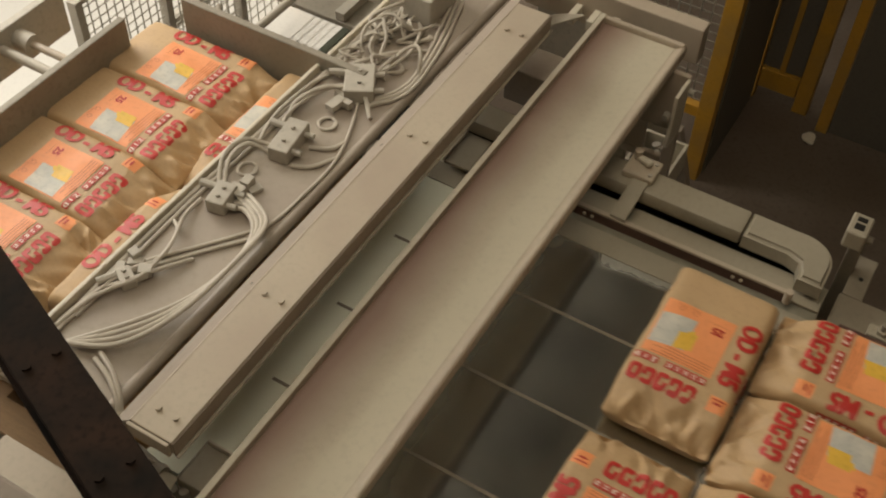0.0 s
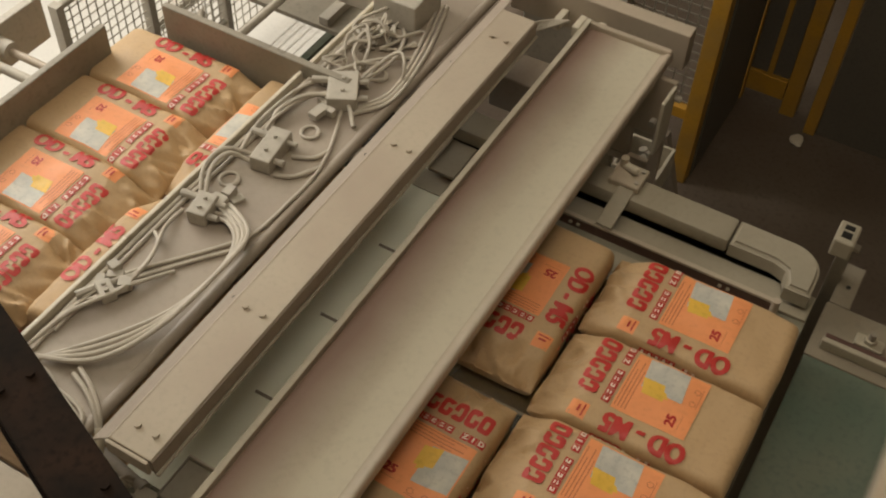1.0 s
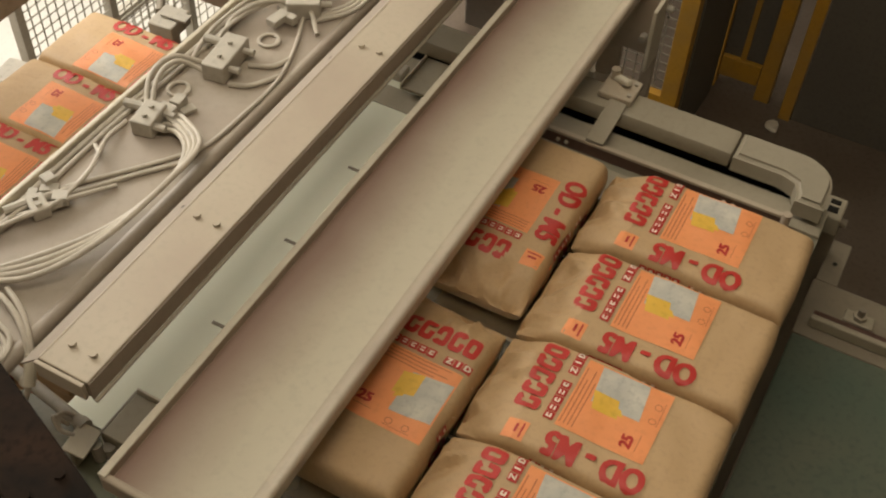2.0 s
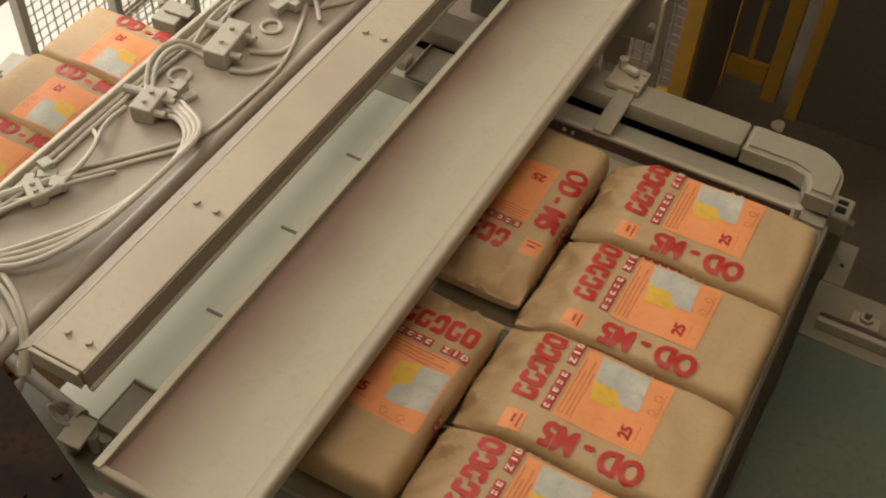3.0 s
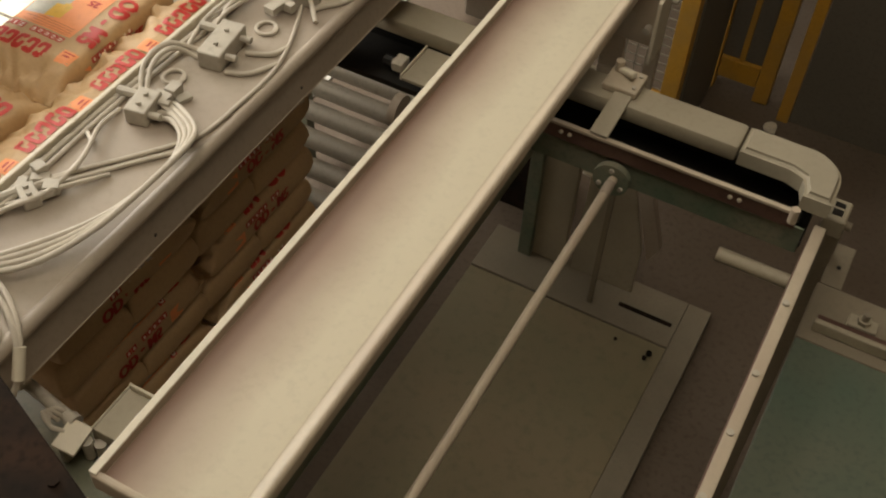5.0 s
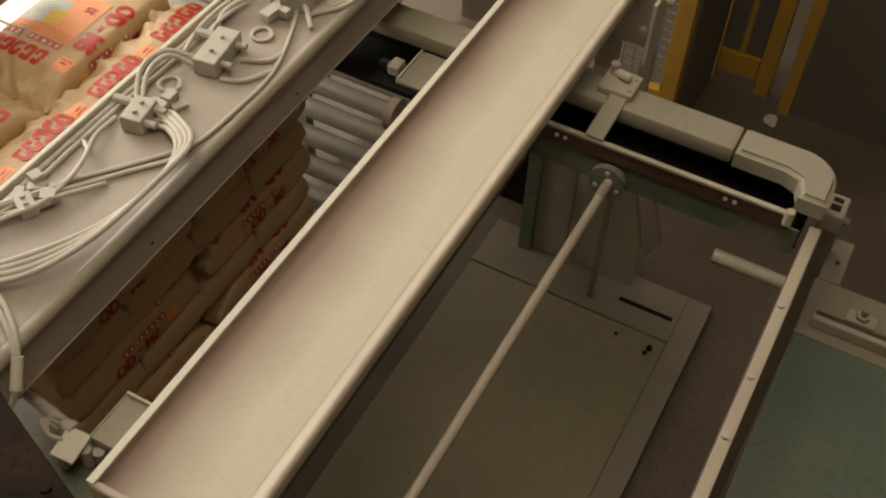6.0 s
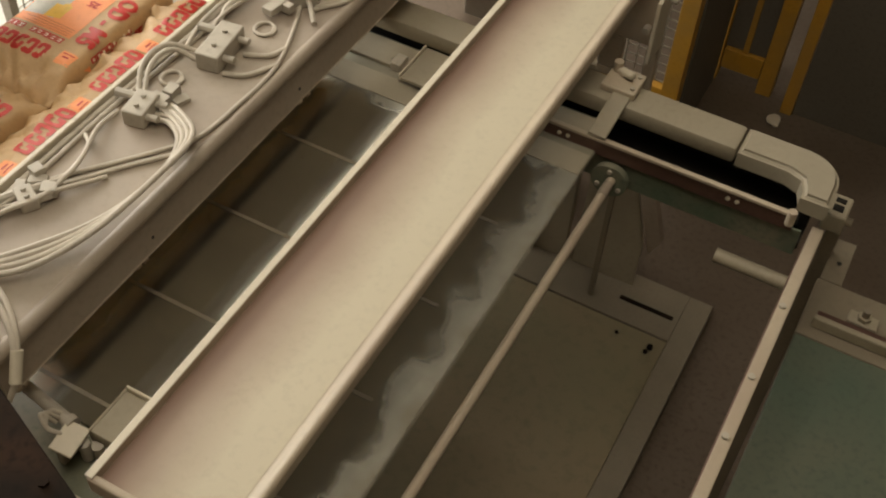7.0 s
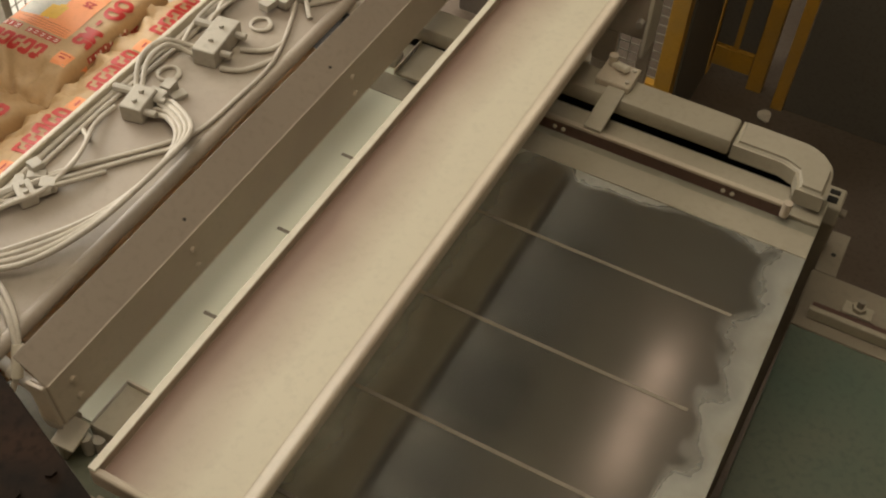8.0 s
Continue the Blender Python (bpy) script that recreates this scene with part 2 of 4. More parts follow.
def extrude_profile(pts, y0, y1, closed=True):
    """A profile in x and z, drawn out along y."""
    bm = bmesh.new()
    a = [bm.verts.new((x, y0, z)) for x, z in pts]
    b = [bm.verts.new((x, y1, z)) for x, z in pts]
    n = len(pts)
    for k in range(n if closed else n - 1):
        bm.faces.new((a[k], a[(k + 1) % n], b[(k + 1) % n], b[k]))
    if closed:
        bm.faces.new(a[::-1]), bm.faces.new(b)
    bmesh.ops.recalc_face_normals(bm, faces=bm.faces)
    return bm


def thing(name, label, category, group="", at=(0, 0, 0)):
    ob = new(name)
    ob.location = at
    ob.empty_display_size = 0.1
    return tagged(ob, label, category, group)


def struct(name, bm, material, label=""):
    return tagged(part(name, bm, material, None), label, kind="structure")


# ---- the hall ----
FLOOR = -1.5
struct("floor", B(-7, 4.5, -5, 8, FLOOR - 0.2, FLOOR, bev=0), CONC, "dusty brown concrete factory floor")
struct("wall_east", B(4.5, 4.7, -5, 8, FLOOR, 6, bev=0), WALLM, "dusty plastered hall wall")
struct("wall_north", B(-7, 4.5, 8, 8.2, FLOOR, 6, bev=0), WALLM, "dusty plastered hall wall")
struct("wall_south", B(-7, 4.5, -5.2, -5, FLOOR, 6, bev=0), WALLM, "dusty plastered hall wall")
struct("ceiling", B(-7, 4.5, -5, 8, 6, 6.2, bev=0), WALLM, "dusty grey hall ceiling")
bm = bmesh.new()
box(bm, -7.2, -7, -5, -2.4, FLOOR, 6, 0), box(bm, -7.2, -7, 3.2, 8, FLOOR, 6, 0), box(bm, -7.2, -7, -2.4, 3.2, 4.6, 6, 0)
struct("wall_west", bm, WALLM, "hall wall with a wide open doorway")

# floor glare from the doorway is put into this pale base colour
APRON = mat("daylight_pale_concrete", (0.60, 0.57, 0.51), 0.5, spread=0.06, size=0.8)
struct("floor_apron", B(-7, -2.45, -4.9, 7.9, FLOOR + .001, FLOOR + .012, bev=0), APRON, "concrete by the open doorway, coloured pale to stand for strong daylight")

# dark ceiling panels out of view, added so the polished plate mirrors dark patches
vent = thing("roof_vent", "dark slatted panel added under the hall ceiling to darken the plate's reflection", "vent", "vents in the roof", (-1.96, 5.25, 5.8))
part("frame", B(-.54, .54, -.33, .33, .02, .199, .01), DARKST, vent)
for k in range(6):
    part("slat", box(bmesh.new(), -.52, .52, -.05, .05, -.004, .004, .001, pose(0, -.27 + k * .108, 0, 30, 0, 0)), DARKST, vent)
for y in (4.15, 3.10, 2.08):
    copy_thing(vent, pose(-1.96, y, 5.8))

# ---- the lifting palletising head ----
head = thing("palletiser_head", "dust-covered cream palletising head that rides up and down its columns", "machine")

# bridge tray
TX0, TX1, TY0, TY1 = -0.878, -0.573, -1.180, 0.985
prof = [(TX0, .205), (TX0, .243), (TX0 + .003, .246), (TX0 + .011, .246), (TX0 + .014, .243), (TX0 + .014, .226),
        (TX1 - .036, .226), (TX1 - .030, .2275), (TX1 - .022, .233), (TX1 - .015, .238), (TX1 - .009, .2395), (TX1 - .004, .238), (TX1 - .001, .234), (TX1, .228), (TX1, .205)]
tray = part("bridge_tray", extrude_profile(prof, TY0, TY1), DUST, head, "cream sheet-metal bridge tray with dust in its channel", True)
bm = bmesh.new()
box(bm, TX0 + .002, TX1 - .004, TY1 - .016, TY1 + .004, .20, .247, .006)
part("end_lip", bm, DUST, tray)
part("end_lip", B(TX0 + .002, TX1 - .004, TY0 - .004, TY0 + .014, .20, .247, .006), DUST, tray)
# its colour carries the shade beside the left wall
part("channel_floor", B(TX0 + .0155, TX1 - .037, TY0 + .015, TY1 - .017, .2245, .2264, 0), TRAYF, tray, "channel floor under fine dust, shade painted in along its left wall")
part("edge_strip", B(TX0 - .002, TX0 + .0155, TY0, TY1, .2465, .2515, .002), DUSTB, tray, "pale worn edge strip")

# cable table
KX0, KX1, KY0, KY1 = -1.462, -1.165, -1.12, 1.45
table = part("cable_table", B(KX0, KX1 - .02, KY0, KY1, .268, .292, .003), TABLED, head, "dusty grey-brown table carrying pneumatic valves and hoses")
part("rolled_edge", T([(KX1 - .014, KY0, .279), (KX1 - .014, KY1, .279)], .0175, 16), TABLED, table, "rolled tube edge", True)
part("side_bar", B(KX0 - .014, KX0 - .001, KY0, KY1, .262, .315, .003), DUSTB, table)

# rails of the sliding plate
for y0, y1, side in ((.338, .353, 1), (-1.16, -1.145, -1)):
    xs = -.93
    rail = part("slide_rail", B(xs, .055, y0, y1, .040, .050, .002), DUST, head, "cream slide rail with a worn edge")
    ya, yb = (y0 + .006, y0 + .013)
    part("rail_web", B(xs, .055, ya, yb, -.010, .0395, .001), RAILW, rail, "reddish-brown worn rail web")
    part("rail_shelf", B(xs, .08, ya + .012 * side, yb + .012 * side, -.10, -.011, .002), GREEN, rail, "dark green rail web")
    for x in (-.60, -.575, -.12, -.095):
        part("bolt", T([(x, ya - .004, .018), (x, ya + .001, .018)], .006, 8), DUSTB, rail)
chainbox = part("chain_trough", B(-1.42, .085, .372, .60, -.09, -.07, .002), CHAIN, head, "black oily chain trough")
bm = bmesh.new()
tube(bm, [(-1.2, .425, -.04), (.06, .425, -.04)], .016, 8)
part("drive_chain", bm, CHAIN, chainbox)
part("trough_wall", B(-1.42, .085, .545, .553, -.069, .029, .001), CHAIN, chainbox)
cov = part("chain_cover", B(-1.42, -.150, .455, .56, .03, .085, .012), DUSTC, head, "cream chain cover, thick with dust", True)
bm = bmesh.new()
# curved end of the cover
pts = []
for k in range(9):
    a = radians(90 - 90 * k / 8)
    pts.append((.02 + .10 * math.cos(a), .46 + .10 * math.sin(a)))
outer = [(-.146, .56)] + pts + [(.12, .38)]
inner = [(-.146, .455), (-.01, .455), (.03, .44), (.045, .40), (.045, .38)]
poly = outer + inner[::-1]
a = [bm.verts.new((x, y, .03)) for x, y in poly]
b = [bm.verts.new((x, y, .088)) for x, y in poly]
bm.faces.new(b), bm.faces.new(a[::-1])
for k in range(len(poly)):
    bm.faces.new((a[k], a[(k + 1) % len(poly)], b[(k + 1) % len(poly)], b[k]))
bmesh.ops.recalc_face_normals(bm, faces=bm.faces)
bmesh.ops.bevel(bm, geom=[e for e in bm.edges if all(v.co.z > .08 for v in e.verts)], offset=.012, segments=3, affect="EDGES")
part("chain_cover_end", bm, DUSTC, head, "rounded end of the chain cover", True)
part("cross_bar", box(bmesh.new(), -.026, .026, -.085, .085, -.005, .005, .003, pose(-.493, .422, .0765, 13, 0, -2)), DUSTC, head)
clamp = part("clamp_block", B(-.555, -.455, .485, .58, .086, .108, .005), DUST, head)
part("clamp_lever", box(bmesh.new(), -.04, .03, -.011, .011, 0, .018, .006, pose(-.505, .545, .112, 0, -14, -28)), DUSTB, clamp)
part("clamp_knob", T([(-.535, .56, .108), (-.535, .56, .140)], .013, 10), DUST, clamp, "", True)
for y in (.505, .56):
    part("bolt", T([(-.47, y, .108), (-.47, y, .114)], .007, 6), GREYBOX, clamp)
# far end bracket under the tray
brk = part("end_bracket", B(-.70, -.515, .89, .91, -.040, .200, .004), DUST, head, "cream end bracket with a square cut-out")
part("bracket_leg", B(-.553, -.515, .888, .912, -.26, -.041, .004), DUST, brk)
part("bracket_sill", B(-.70, -.554, .889, .911, -.20, -.165, .004), DUST, brk)
part("bracket_rib", B(-.522, -.510, .78, .887, -.02, .198, .004), DUSTB, brk)
part("bracket_cheek", B(-.70, -.625, .889, .911, -.1645, -.0405, .004), DUST, brk)
part("hinge_pin", T([(-.535, .885, .15), (-.49, .885, .15)], .011, 10), GREYBOX, brk)
part("hinge_pin", T([(-.56, .885, .03), (-.56, .86, .03)], .012, 10), GREYBOX, brk)

strip = part("side_strip", B(-1.075, -.985, .30, .454, .020, .032, .003), DUSTC, head, "cream steel strip beside the slide")
part("strip_lip", B(-1.080, -1.0755, .30, .454, .020, .040, .001), DUSTB, strip)
catch = part("catch_block", B(-1.135, -1.101, .345, .395, .0, .030, .004), GREYBOX, head, "dark steel catch with a bolt")
part("bolt", T([(-1.136, .37, .015), (-1.142, .37, .015)], .009, 8), GALV, catch)
pulley = part("pulley", T([(-1.075, .265, -.06), (-1.05, .265, -.06)], .05, 24), BROWN, head, "round brown guide pulley", True)
part("pulley_hub", T([(-1.083, .265, -.06), (-1.075, .265, -.06)], .02, 14), GALV, pulley, "", True)
part("far_block", B(-1.09, -.92, .715, .86, -.02, .12, .006), BROWN, head, "brown dusty box under the bridge")
part("cover_rib", B(-1.30, -1.27, .457, .558, .0855, .089, .001), DUST, cov)
for k in range(3):
    part("finger", B(-1.0 + k * .07, -.975 + k * .07, .98, 1.055, .16, .20, .003), DUSTB, head)
for k in range(4):
    part("hose", T(spline([(-1.13 + .01 * k, .62, .30), (-1.08 + .02 * k, .74, .26 + .01 * k), (-1.02, .86 + .02 * k, .22), (-.95, 1.0, .20)], 8), .005, 8), CABLE, head, "", True)

# right-hand end beam of the opening, and its bolts
beam = part("end_beam", B(.100, .131, -1.16, .40, -.045, -.018, .003), DUST, head, "cream end beam with round bolt heads")
for y in (-.32, -.138, .10, -.5, -.7):
    part("bolt", T([(.112, y, -.019), (.112, y, -.0115)], .009, 8), GREYBOX, beam)
part("end_beam_web", B(.096, .128, -1.16, .36, -.14, -.0455, .002), RAILW, beam, "reddish-brown beam web")
part("stop_post", T([(.045, .325, .03), (.045, .325, .075)], .012, 10), DUST, head)
part("tie_rod", T([(-.425, .345, -.055), (-.425, -1.14, -.055)], .013, 12), DUST, head, "long round tie rod", True)
flange = part("rod_flange", T([(-.432, .318, -.062), (-.432, .338, -.062)], .052, 20), GREEN, head, "round green rod flange", True)
for a in range(3):
    part("bolt", T([(-.432 + .036 * math.cos(2.1 * a - .5), .312, -.062 + .036 * math.sin(2.1 * a - .5)), (-.432 + .036 * math.cos(2.1 * a - .5), .319, -.062 + .036 * math.sin(2.1 * a - .5))], .007, 8), GREYBOX, flange)
part("rod_sleeve", T([(-.4255, .30, -.055), (-.4255, .25, -.055)], .0145, 12), BROWN, head, "reddish-brown rod sleeve", True)
part("spacer_tube", T([(-.10, .300, -.15), (.095, .300, -.15)], .02, 14), DUSTC, head, "", True)

# retaining bar: sheet strip and box beam with bolts, its rest place is over the gap
bar = new("retaining_bar")
bar.parent = head
bar["label"] = "cream retaining bar bolted on a brown sheet"
part("bar_beam", B(.000, .116, -1.095, .70, -.046, 0, .003), DUST, bar, "pale cream box beam")
bm = box(bmesh.new(), -.086, -.001, -1.095, .98, -.004, 0, .001, pose(0, 0, -.001, 0, -43, 0))
part("bar_sheet", bm, BROWN, bar, "dusty sheet folded down along the beam")
# slim cream bead standing in for the bright highlight on the fold
part("fold_edge", T([(.001, -1.094, -.0015), (.001, .699, -.0015)], .0026, 8), DUST, bar, "thin bead added for the highlight along the fold", True)
part("end_cap", B(-.004, .112, -1.106, -1.0965, -.046, -.002, .002), DUST, bar)
part("bar_fold", B(.1165, .1195, -1.095, .70, -.052, -.004, .001), BROWN, bar, "brown side face")
part("bar_lip", B(.1200, .128, -1.095, .70, -.0555, -.0505, .001), DUSTC, bar, "thin worn lip")
for y in (-1.04, -.655, .005, .56):
    for x in (.035, .085):
        part("bolt", T([(x, y, -.001), (x, y, .007)], .008, 6), DUST, bar)
M43 = pose(0, 0, -.001, 0, -43, 0)
for y in (-.631, -.047, .42):
    part("dark_hole", T([M43 @ Vector((-.032, y, -.001)), M43 @ Vector((-.032, y, .0008))], .0045, 8), CHAIN, bar)

# sliding plate, with the ridges of dust left between the bags
plate = new("sliding_plate")
plate.parent = head
plate["label"] = "polished steel sliding plate with smudges and dusty ridges"
PX0, PX1 = -1.19, .137
part("sheet", B(PX0, PX1, -1.0, .46, -.010, 0, .001), STEEL, plate)
for y in (-.03, -.335, -.64, -.94):
    part("dust_ridge", B(-1.05, .03, y - .005, y + .005, .0005, .0015, .0004), DUSTD, plate)
part("dusty_border", B(PX0, PX1 - .001, .235, .318, .0004, .003, .001), DUSTC, plate, "border thick with pale dust")
part("flange", B(PX0, PX1 - .002, .353, .452, .0005, .012, .002), DUSTC, plate, "cream dusty flange")

# side guides that square the layer on the stack
guide = part("left_guide", B(-2.10, -2.075, -1.3, .03, .18, .345, .004), BOARD, head, "brown dusty squaring board on guide rods")
for y in (-.25, -.95):
    part("guide_rod", T([(-2.10, y, .30), (-2.9, y, .30)], .016, 10), GREYBOX, guide, "", True)
rear = part("rear_guide", B(-2.0, -1.30, .20, .225, .16, .345, .004), BOARD, head, "brown dusty squaring board across the stack")
for x in (-1.75, -1.45):
    part("guide_rod", T([(x, .225, .29), (x, 1.1, .29)], .014, 10), GREYBOX, rear, "", True)
carrier = part("guide_carrier", B(-2.36, -2.33, -.62, .02, .20, .36, .004), GREYBOX, head)
for y in (-.18, -.50):
    part("rod_collar", T([(-2.33, y, .30), (-2.27, y, .30)], .032, 14), GREYBOX, carrier, "", True)
    part("rod_collar", T([(-2.40, y, .30), (-2.362, y, .30)], .026, 14), GREYBOX, carrier, "", True)
    part("guide_rod", T([(-2.27, y, .30), (-2.102, y, .30)], .013, 10), DUST, carrier, "", True)
part("tie_bar", T([(-2.345, -.30, .37), (-2.9, -.10, .37)], .014, 10), GREYBOX, carrier, "", True)
for x in (-1.75, -1.45):
    part("rod_collar", T([(x, .60, .29), (x, .70, .29)], .03, 14), GREYBOX, rear, "", True)
part("cross_member", B(-3.0, -1.47, .62, .68, .25, .33, .005), GREYBOX, head)
part("cross_member", B(-3.2, -3.1, -1.5, 1.6, .28, .36, .005), GREYBOX, head)
part("rear_deck", B(-2.7, -1.475, .70, 1.50, .02, .04, .003), BOARD, head, "dusty grey deck plate behind the stack")
for x in (-1.75, -1.45, -2.1):
    part("deck_rib", B(x - .02, x + .02, .705, 1.49, .0405, .075, .003), GREYBOX, head)
part("deck_beam", B(-2.7, -1.475, .92, .98, .0755, .15, .004), DUSTC, head)
part("far_frame", B(-1.2, -.55, 1.06, 1.12, .12, .26, .004), DUST, head)
part("near_side_plate", B(-1.30, .08, -1.165, -1.005, -.03, .006, .003), GREENP, head, "green side plate with dust")
nbr = part("near_bracket", B(-1.028, -.93, -1.04, -.925, .075, .083, .002), DUSTC, head, "pale folded steel bracket")
part("bracket_flange", B(-1.028, -.93, -.9245, -.918, .060, .096, .002), DUSTB, nbr)
part("bracket_face", B(-1.0345, -1.0285, -1.04, -.918, .0065, .083, .002), DUSTC, nbr)
part("bracket_leg", B(-1.027, -.935, -1.04, -1.032, .0065, .0745, .002), DUSTC, nbr)
lug = part("cylinder_lug", box(bmesh.new(), -.026, .026, -.036, .036, 0, .008, .002, pose(-1.052, -1.075, .078, 0, 12, 8)), DUSTB, head, "pale cylinder lug plate")
part("lug_foot", B(-1.075, -1.06, -1.10, -1.05, .0065, .077, .002), DUSTC, lug)
cyl = part("air_cylinder", T([(-1.30, -1.006, .078), (-1.075, -1.043, .078)], .014, 14), GREYBOX, head, "dusty slim air cylinder", True)
part("cylinder_collar", T([(-1.262, -1.012, .078), (-1.248, -1.0145, .078)], .019, 14), DUSTB, cyl, "", True)
part("cylinder_head", T([(-1.086, -1.041, .078), (-1.068, -1.044, .078)], .018, 14), GREYBOX, cyl, "", True)
for k, (dx, dy) in enumerate(((0, 0), (.022, .014), (.006, .030))):
    part("hose_fitting", T([(-1.030 + dx, -1.062 + dy, .012), (-1.030 + dx, -1.062 + dy, .066 - .012 * k)], .013, 10), GREYBOX, head, "", True)
for k in range(3):
    part("hose_curl", T(spline([(-1.10, -1.035 - .012 * k, .085), (-1.115, -1.055 - .01 * k, .11 + .008 * k), (-1.095, -1.085, .105), (-1.07, -1.075, .088)], 8), .0045, 8), CABLE, head, "", True)
for k in range(2):
    loop = part("hose", T(spline([(-1.29, -.955 - .02 * k, .31), (-1.225, -.985 - .015 * k, .312), (-1.165, -1.030 - .01 * k, .295), (-1.135, -1.085, .24), (-1.16, -1.13, .16), (-1.24, -1.16, .10)], 10), .0065, 8), CABLE, head, "", True)
part("hose_sleeve", T([(-1.152, -1.046, .285), (-1.132, -1.088, .238)], .0125, 10), DUSTB, loop, "pale hose sleeve", True)
part("near_frame", B(-1.46, -.88, -1.30, -1.17, .02, .10, .004), DUST, head)

# valves, boxes and hoses on the cable table
ZT = .292


def hose(ctrl, r=.0065, z=None, lift_up=.0):
    pts = [(x, y, ZT + r + (lift_up * math.sin(math.pi * i / (len(ctrl) - 1)) if lift_up else 0)) for i, (x, y) in enumerate(ctrl)]
    return part("hose", T(spline(pts, 8), r, 8), CABLE, table, "", True)


def valve(cx, cy, rz, sx, sy, sz):
    m = pose(cx, cy, ZT, 0, 0, rz)
    v = part("valve_block", box(bmesh.new(), -sx / 2, sx / 2, -sy / 2, sy / 2, .001, sz, .004, m), GREYBOX, table, "dusty grey pneumatic valve block")
    for k in (-1, 1):
        bm = T([m @ Vector((sx / 2, k * sy * .28, sz * .6)), m @ Vector((sx / 2 + .028, k * sy * .28, sz * .6))], .009, 8)
        part("hose_fitting", bm, GREYBOX, v)
        part("screw", T([m @ Vector((0, k * sy * .2, sz)), m @ Vector((0, k * sy * .2, sz + .008))], .006, 8), GREYBOX, v)
    part("silencer", T([m @ Vector((-sx / 2, sy * .3, sz * .7)), m @ Vector((-sx / 2 - .05, sy * .3, sz * .7))], .011, 8), GREYBOX, v)
    return v


valve(-1.34, -.125, 8, .062, .14, .05)
valve(-1.362, -.400, 10, .055, .085, .045)
valve(-1.31, .19, 30, .09, .13, .05)
valve(-1.395, -.745, 60, .04, .06, .03)
part("junction_box", B(-1.44, -1.285, .555, .72, ZT + .001, ZT + .10, .005), GREYBOX, table, "grey dusty junction box")
for k in range(4):
    o = k * .021
    hose([(-1.46, -1.06 + o), (-1.30 + o * .4, -.868 - o), (-1.21 + o * .3, -.72 - o), (-1.185 + o * .2, -.558), (-1.215 + o * .4, -.455 + o * .4), (-1.28, -.405 + o * .6), (-1.335, -.405 + o)], .0066, lift_up=.030 + .006 * k)
hose([(-1.43, -.968), (-1.445, -.773), (-1.396, -.666), (-1.298, -.536), (-1.236, -.449), (-1.205, -.39), (-1.195, -.269), (-1.198, -.093), (-1.27, .113), (-1.36, .263)], .0055)
hose([(-1.44, -.99), (-1.42, -.80), (-1.38, -.69), (-1.29, -.56), (-1.22, -.47)], .0055)
hose([(-1.29, -.102), (-1.235, -.073), (-1.215, -.031)], .0065)
hose([(-1.29, -.187), (-1.24, -.163), (-1.2, -.097)], .0065)
hose([(-1.399, -.056), (-1.419, .018), (-1.375, .114), (-1.279, .151), (-1.21, .092)], .007, lift_up=.03)
for k in range(3):
    o = k * .016
    hose([(-1.30 + o, .73), (-1.235 + o, .49), (-1.20 + o * .7, .285 - o), (-1.245, .167 - o)], .0065)
hose([(-1.228, .452), (-1.301, .372), (-1.366, .282), (-1.423, .214)], .006, lift_up=.02)
hose([(-1.40, -.37), (-1.445, -.287), (-1.44, -.199), (-1.37, -.148)], .0065, lift_up=.04)
hose([(-1.385, -.37), (-1.425, -.284), (-1.42, -.209), (-1.37, -.178)], .0065, lift_up=.04)
hose([(-1.44, -.90), (-1.450, -.663), (-1.452, -.423), (-1.447, -.234), (-1.44, .1), (-1.43, .5)], .007)
hose([(-1.425, -.90), (-1.432, -.663), (-1.437, -.423), (-1.430, -.234), (-1.425, .1)], .006)
for cx, cy in ((-1.3855, -.262), (-1.305, .01), (-1.275, .325)):
    ctrl = [(cx + (.022 + .003 * k / 8) * math.cos(k * .8), cy + (.026) * math.sin(k * .8)) for k in range(18)]
    hose(ctrl, .0045)
rnd3 = random.Random(12)
for k in range(16):
    cx, cy = ((-1.315, -.33), (-1.30, .10), (-1.40, -.72))[k % 3]
    cx, cy = cx + rnd3.uniform(-.035, .035), cy + rnd3.uniform(-.05, .05)
    a, b2, h = rnd3.uniform(.010, .022), rnd3.uniform(.010, .03), rnd3.uniform(.012, .03)
    part("fitting", box(bmesh.new(), -a, a, -b2, b2, .0005 + .001 * k, h + .001 * k, .002, pose(cx, cy, ZT, 0, 0, rnd3.uniform(0, 180))), GREYBOX, table)
for ctrl in ([(-1.45, -1.0), (-1.43, -.86), (-1.40, -.80), (-1.36, -.72), (-1.37, -.60), (-1.41, -.50), (-1.42, -.42)],
             [(-1.44, -.80), (-1.39, -.77), (-1.35, -.70), (-1.30, -.60)], [(-1.45, -.93), (-1.41, -.74), (-1.36, -.66), (-1.385, -.56), (-1.43, -.52)],
             [(-1.37, -.12), (-1.41, -.05), (-1.40, .05), (-1.37, .14), (-1.33, .20)], [(-1.42, -.18), (-1.44, -.05), (-1.43, .12), (-1.40, .24)],
             [(-1.33, .24), (-1.28, .30), (-1.26, .40), (-1.29, .50), (-1.33, .56)], [(-1.39, .20), (-1.42, .30), (-1.40, .42), (-1.37, .54)]):
    hose(ctrl, .0055, lift_up=.022)
rnd = random.Random(4)
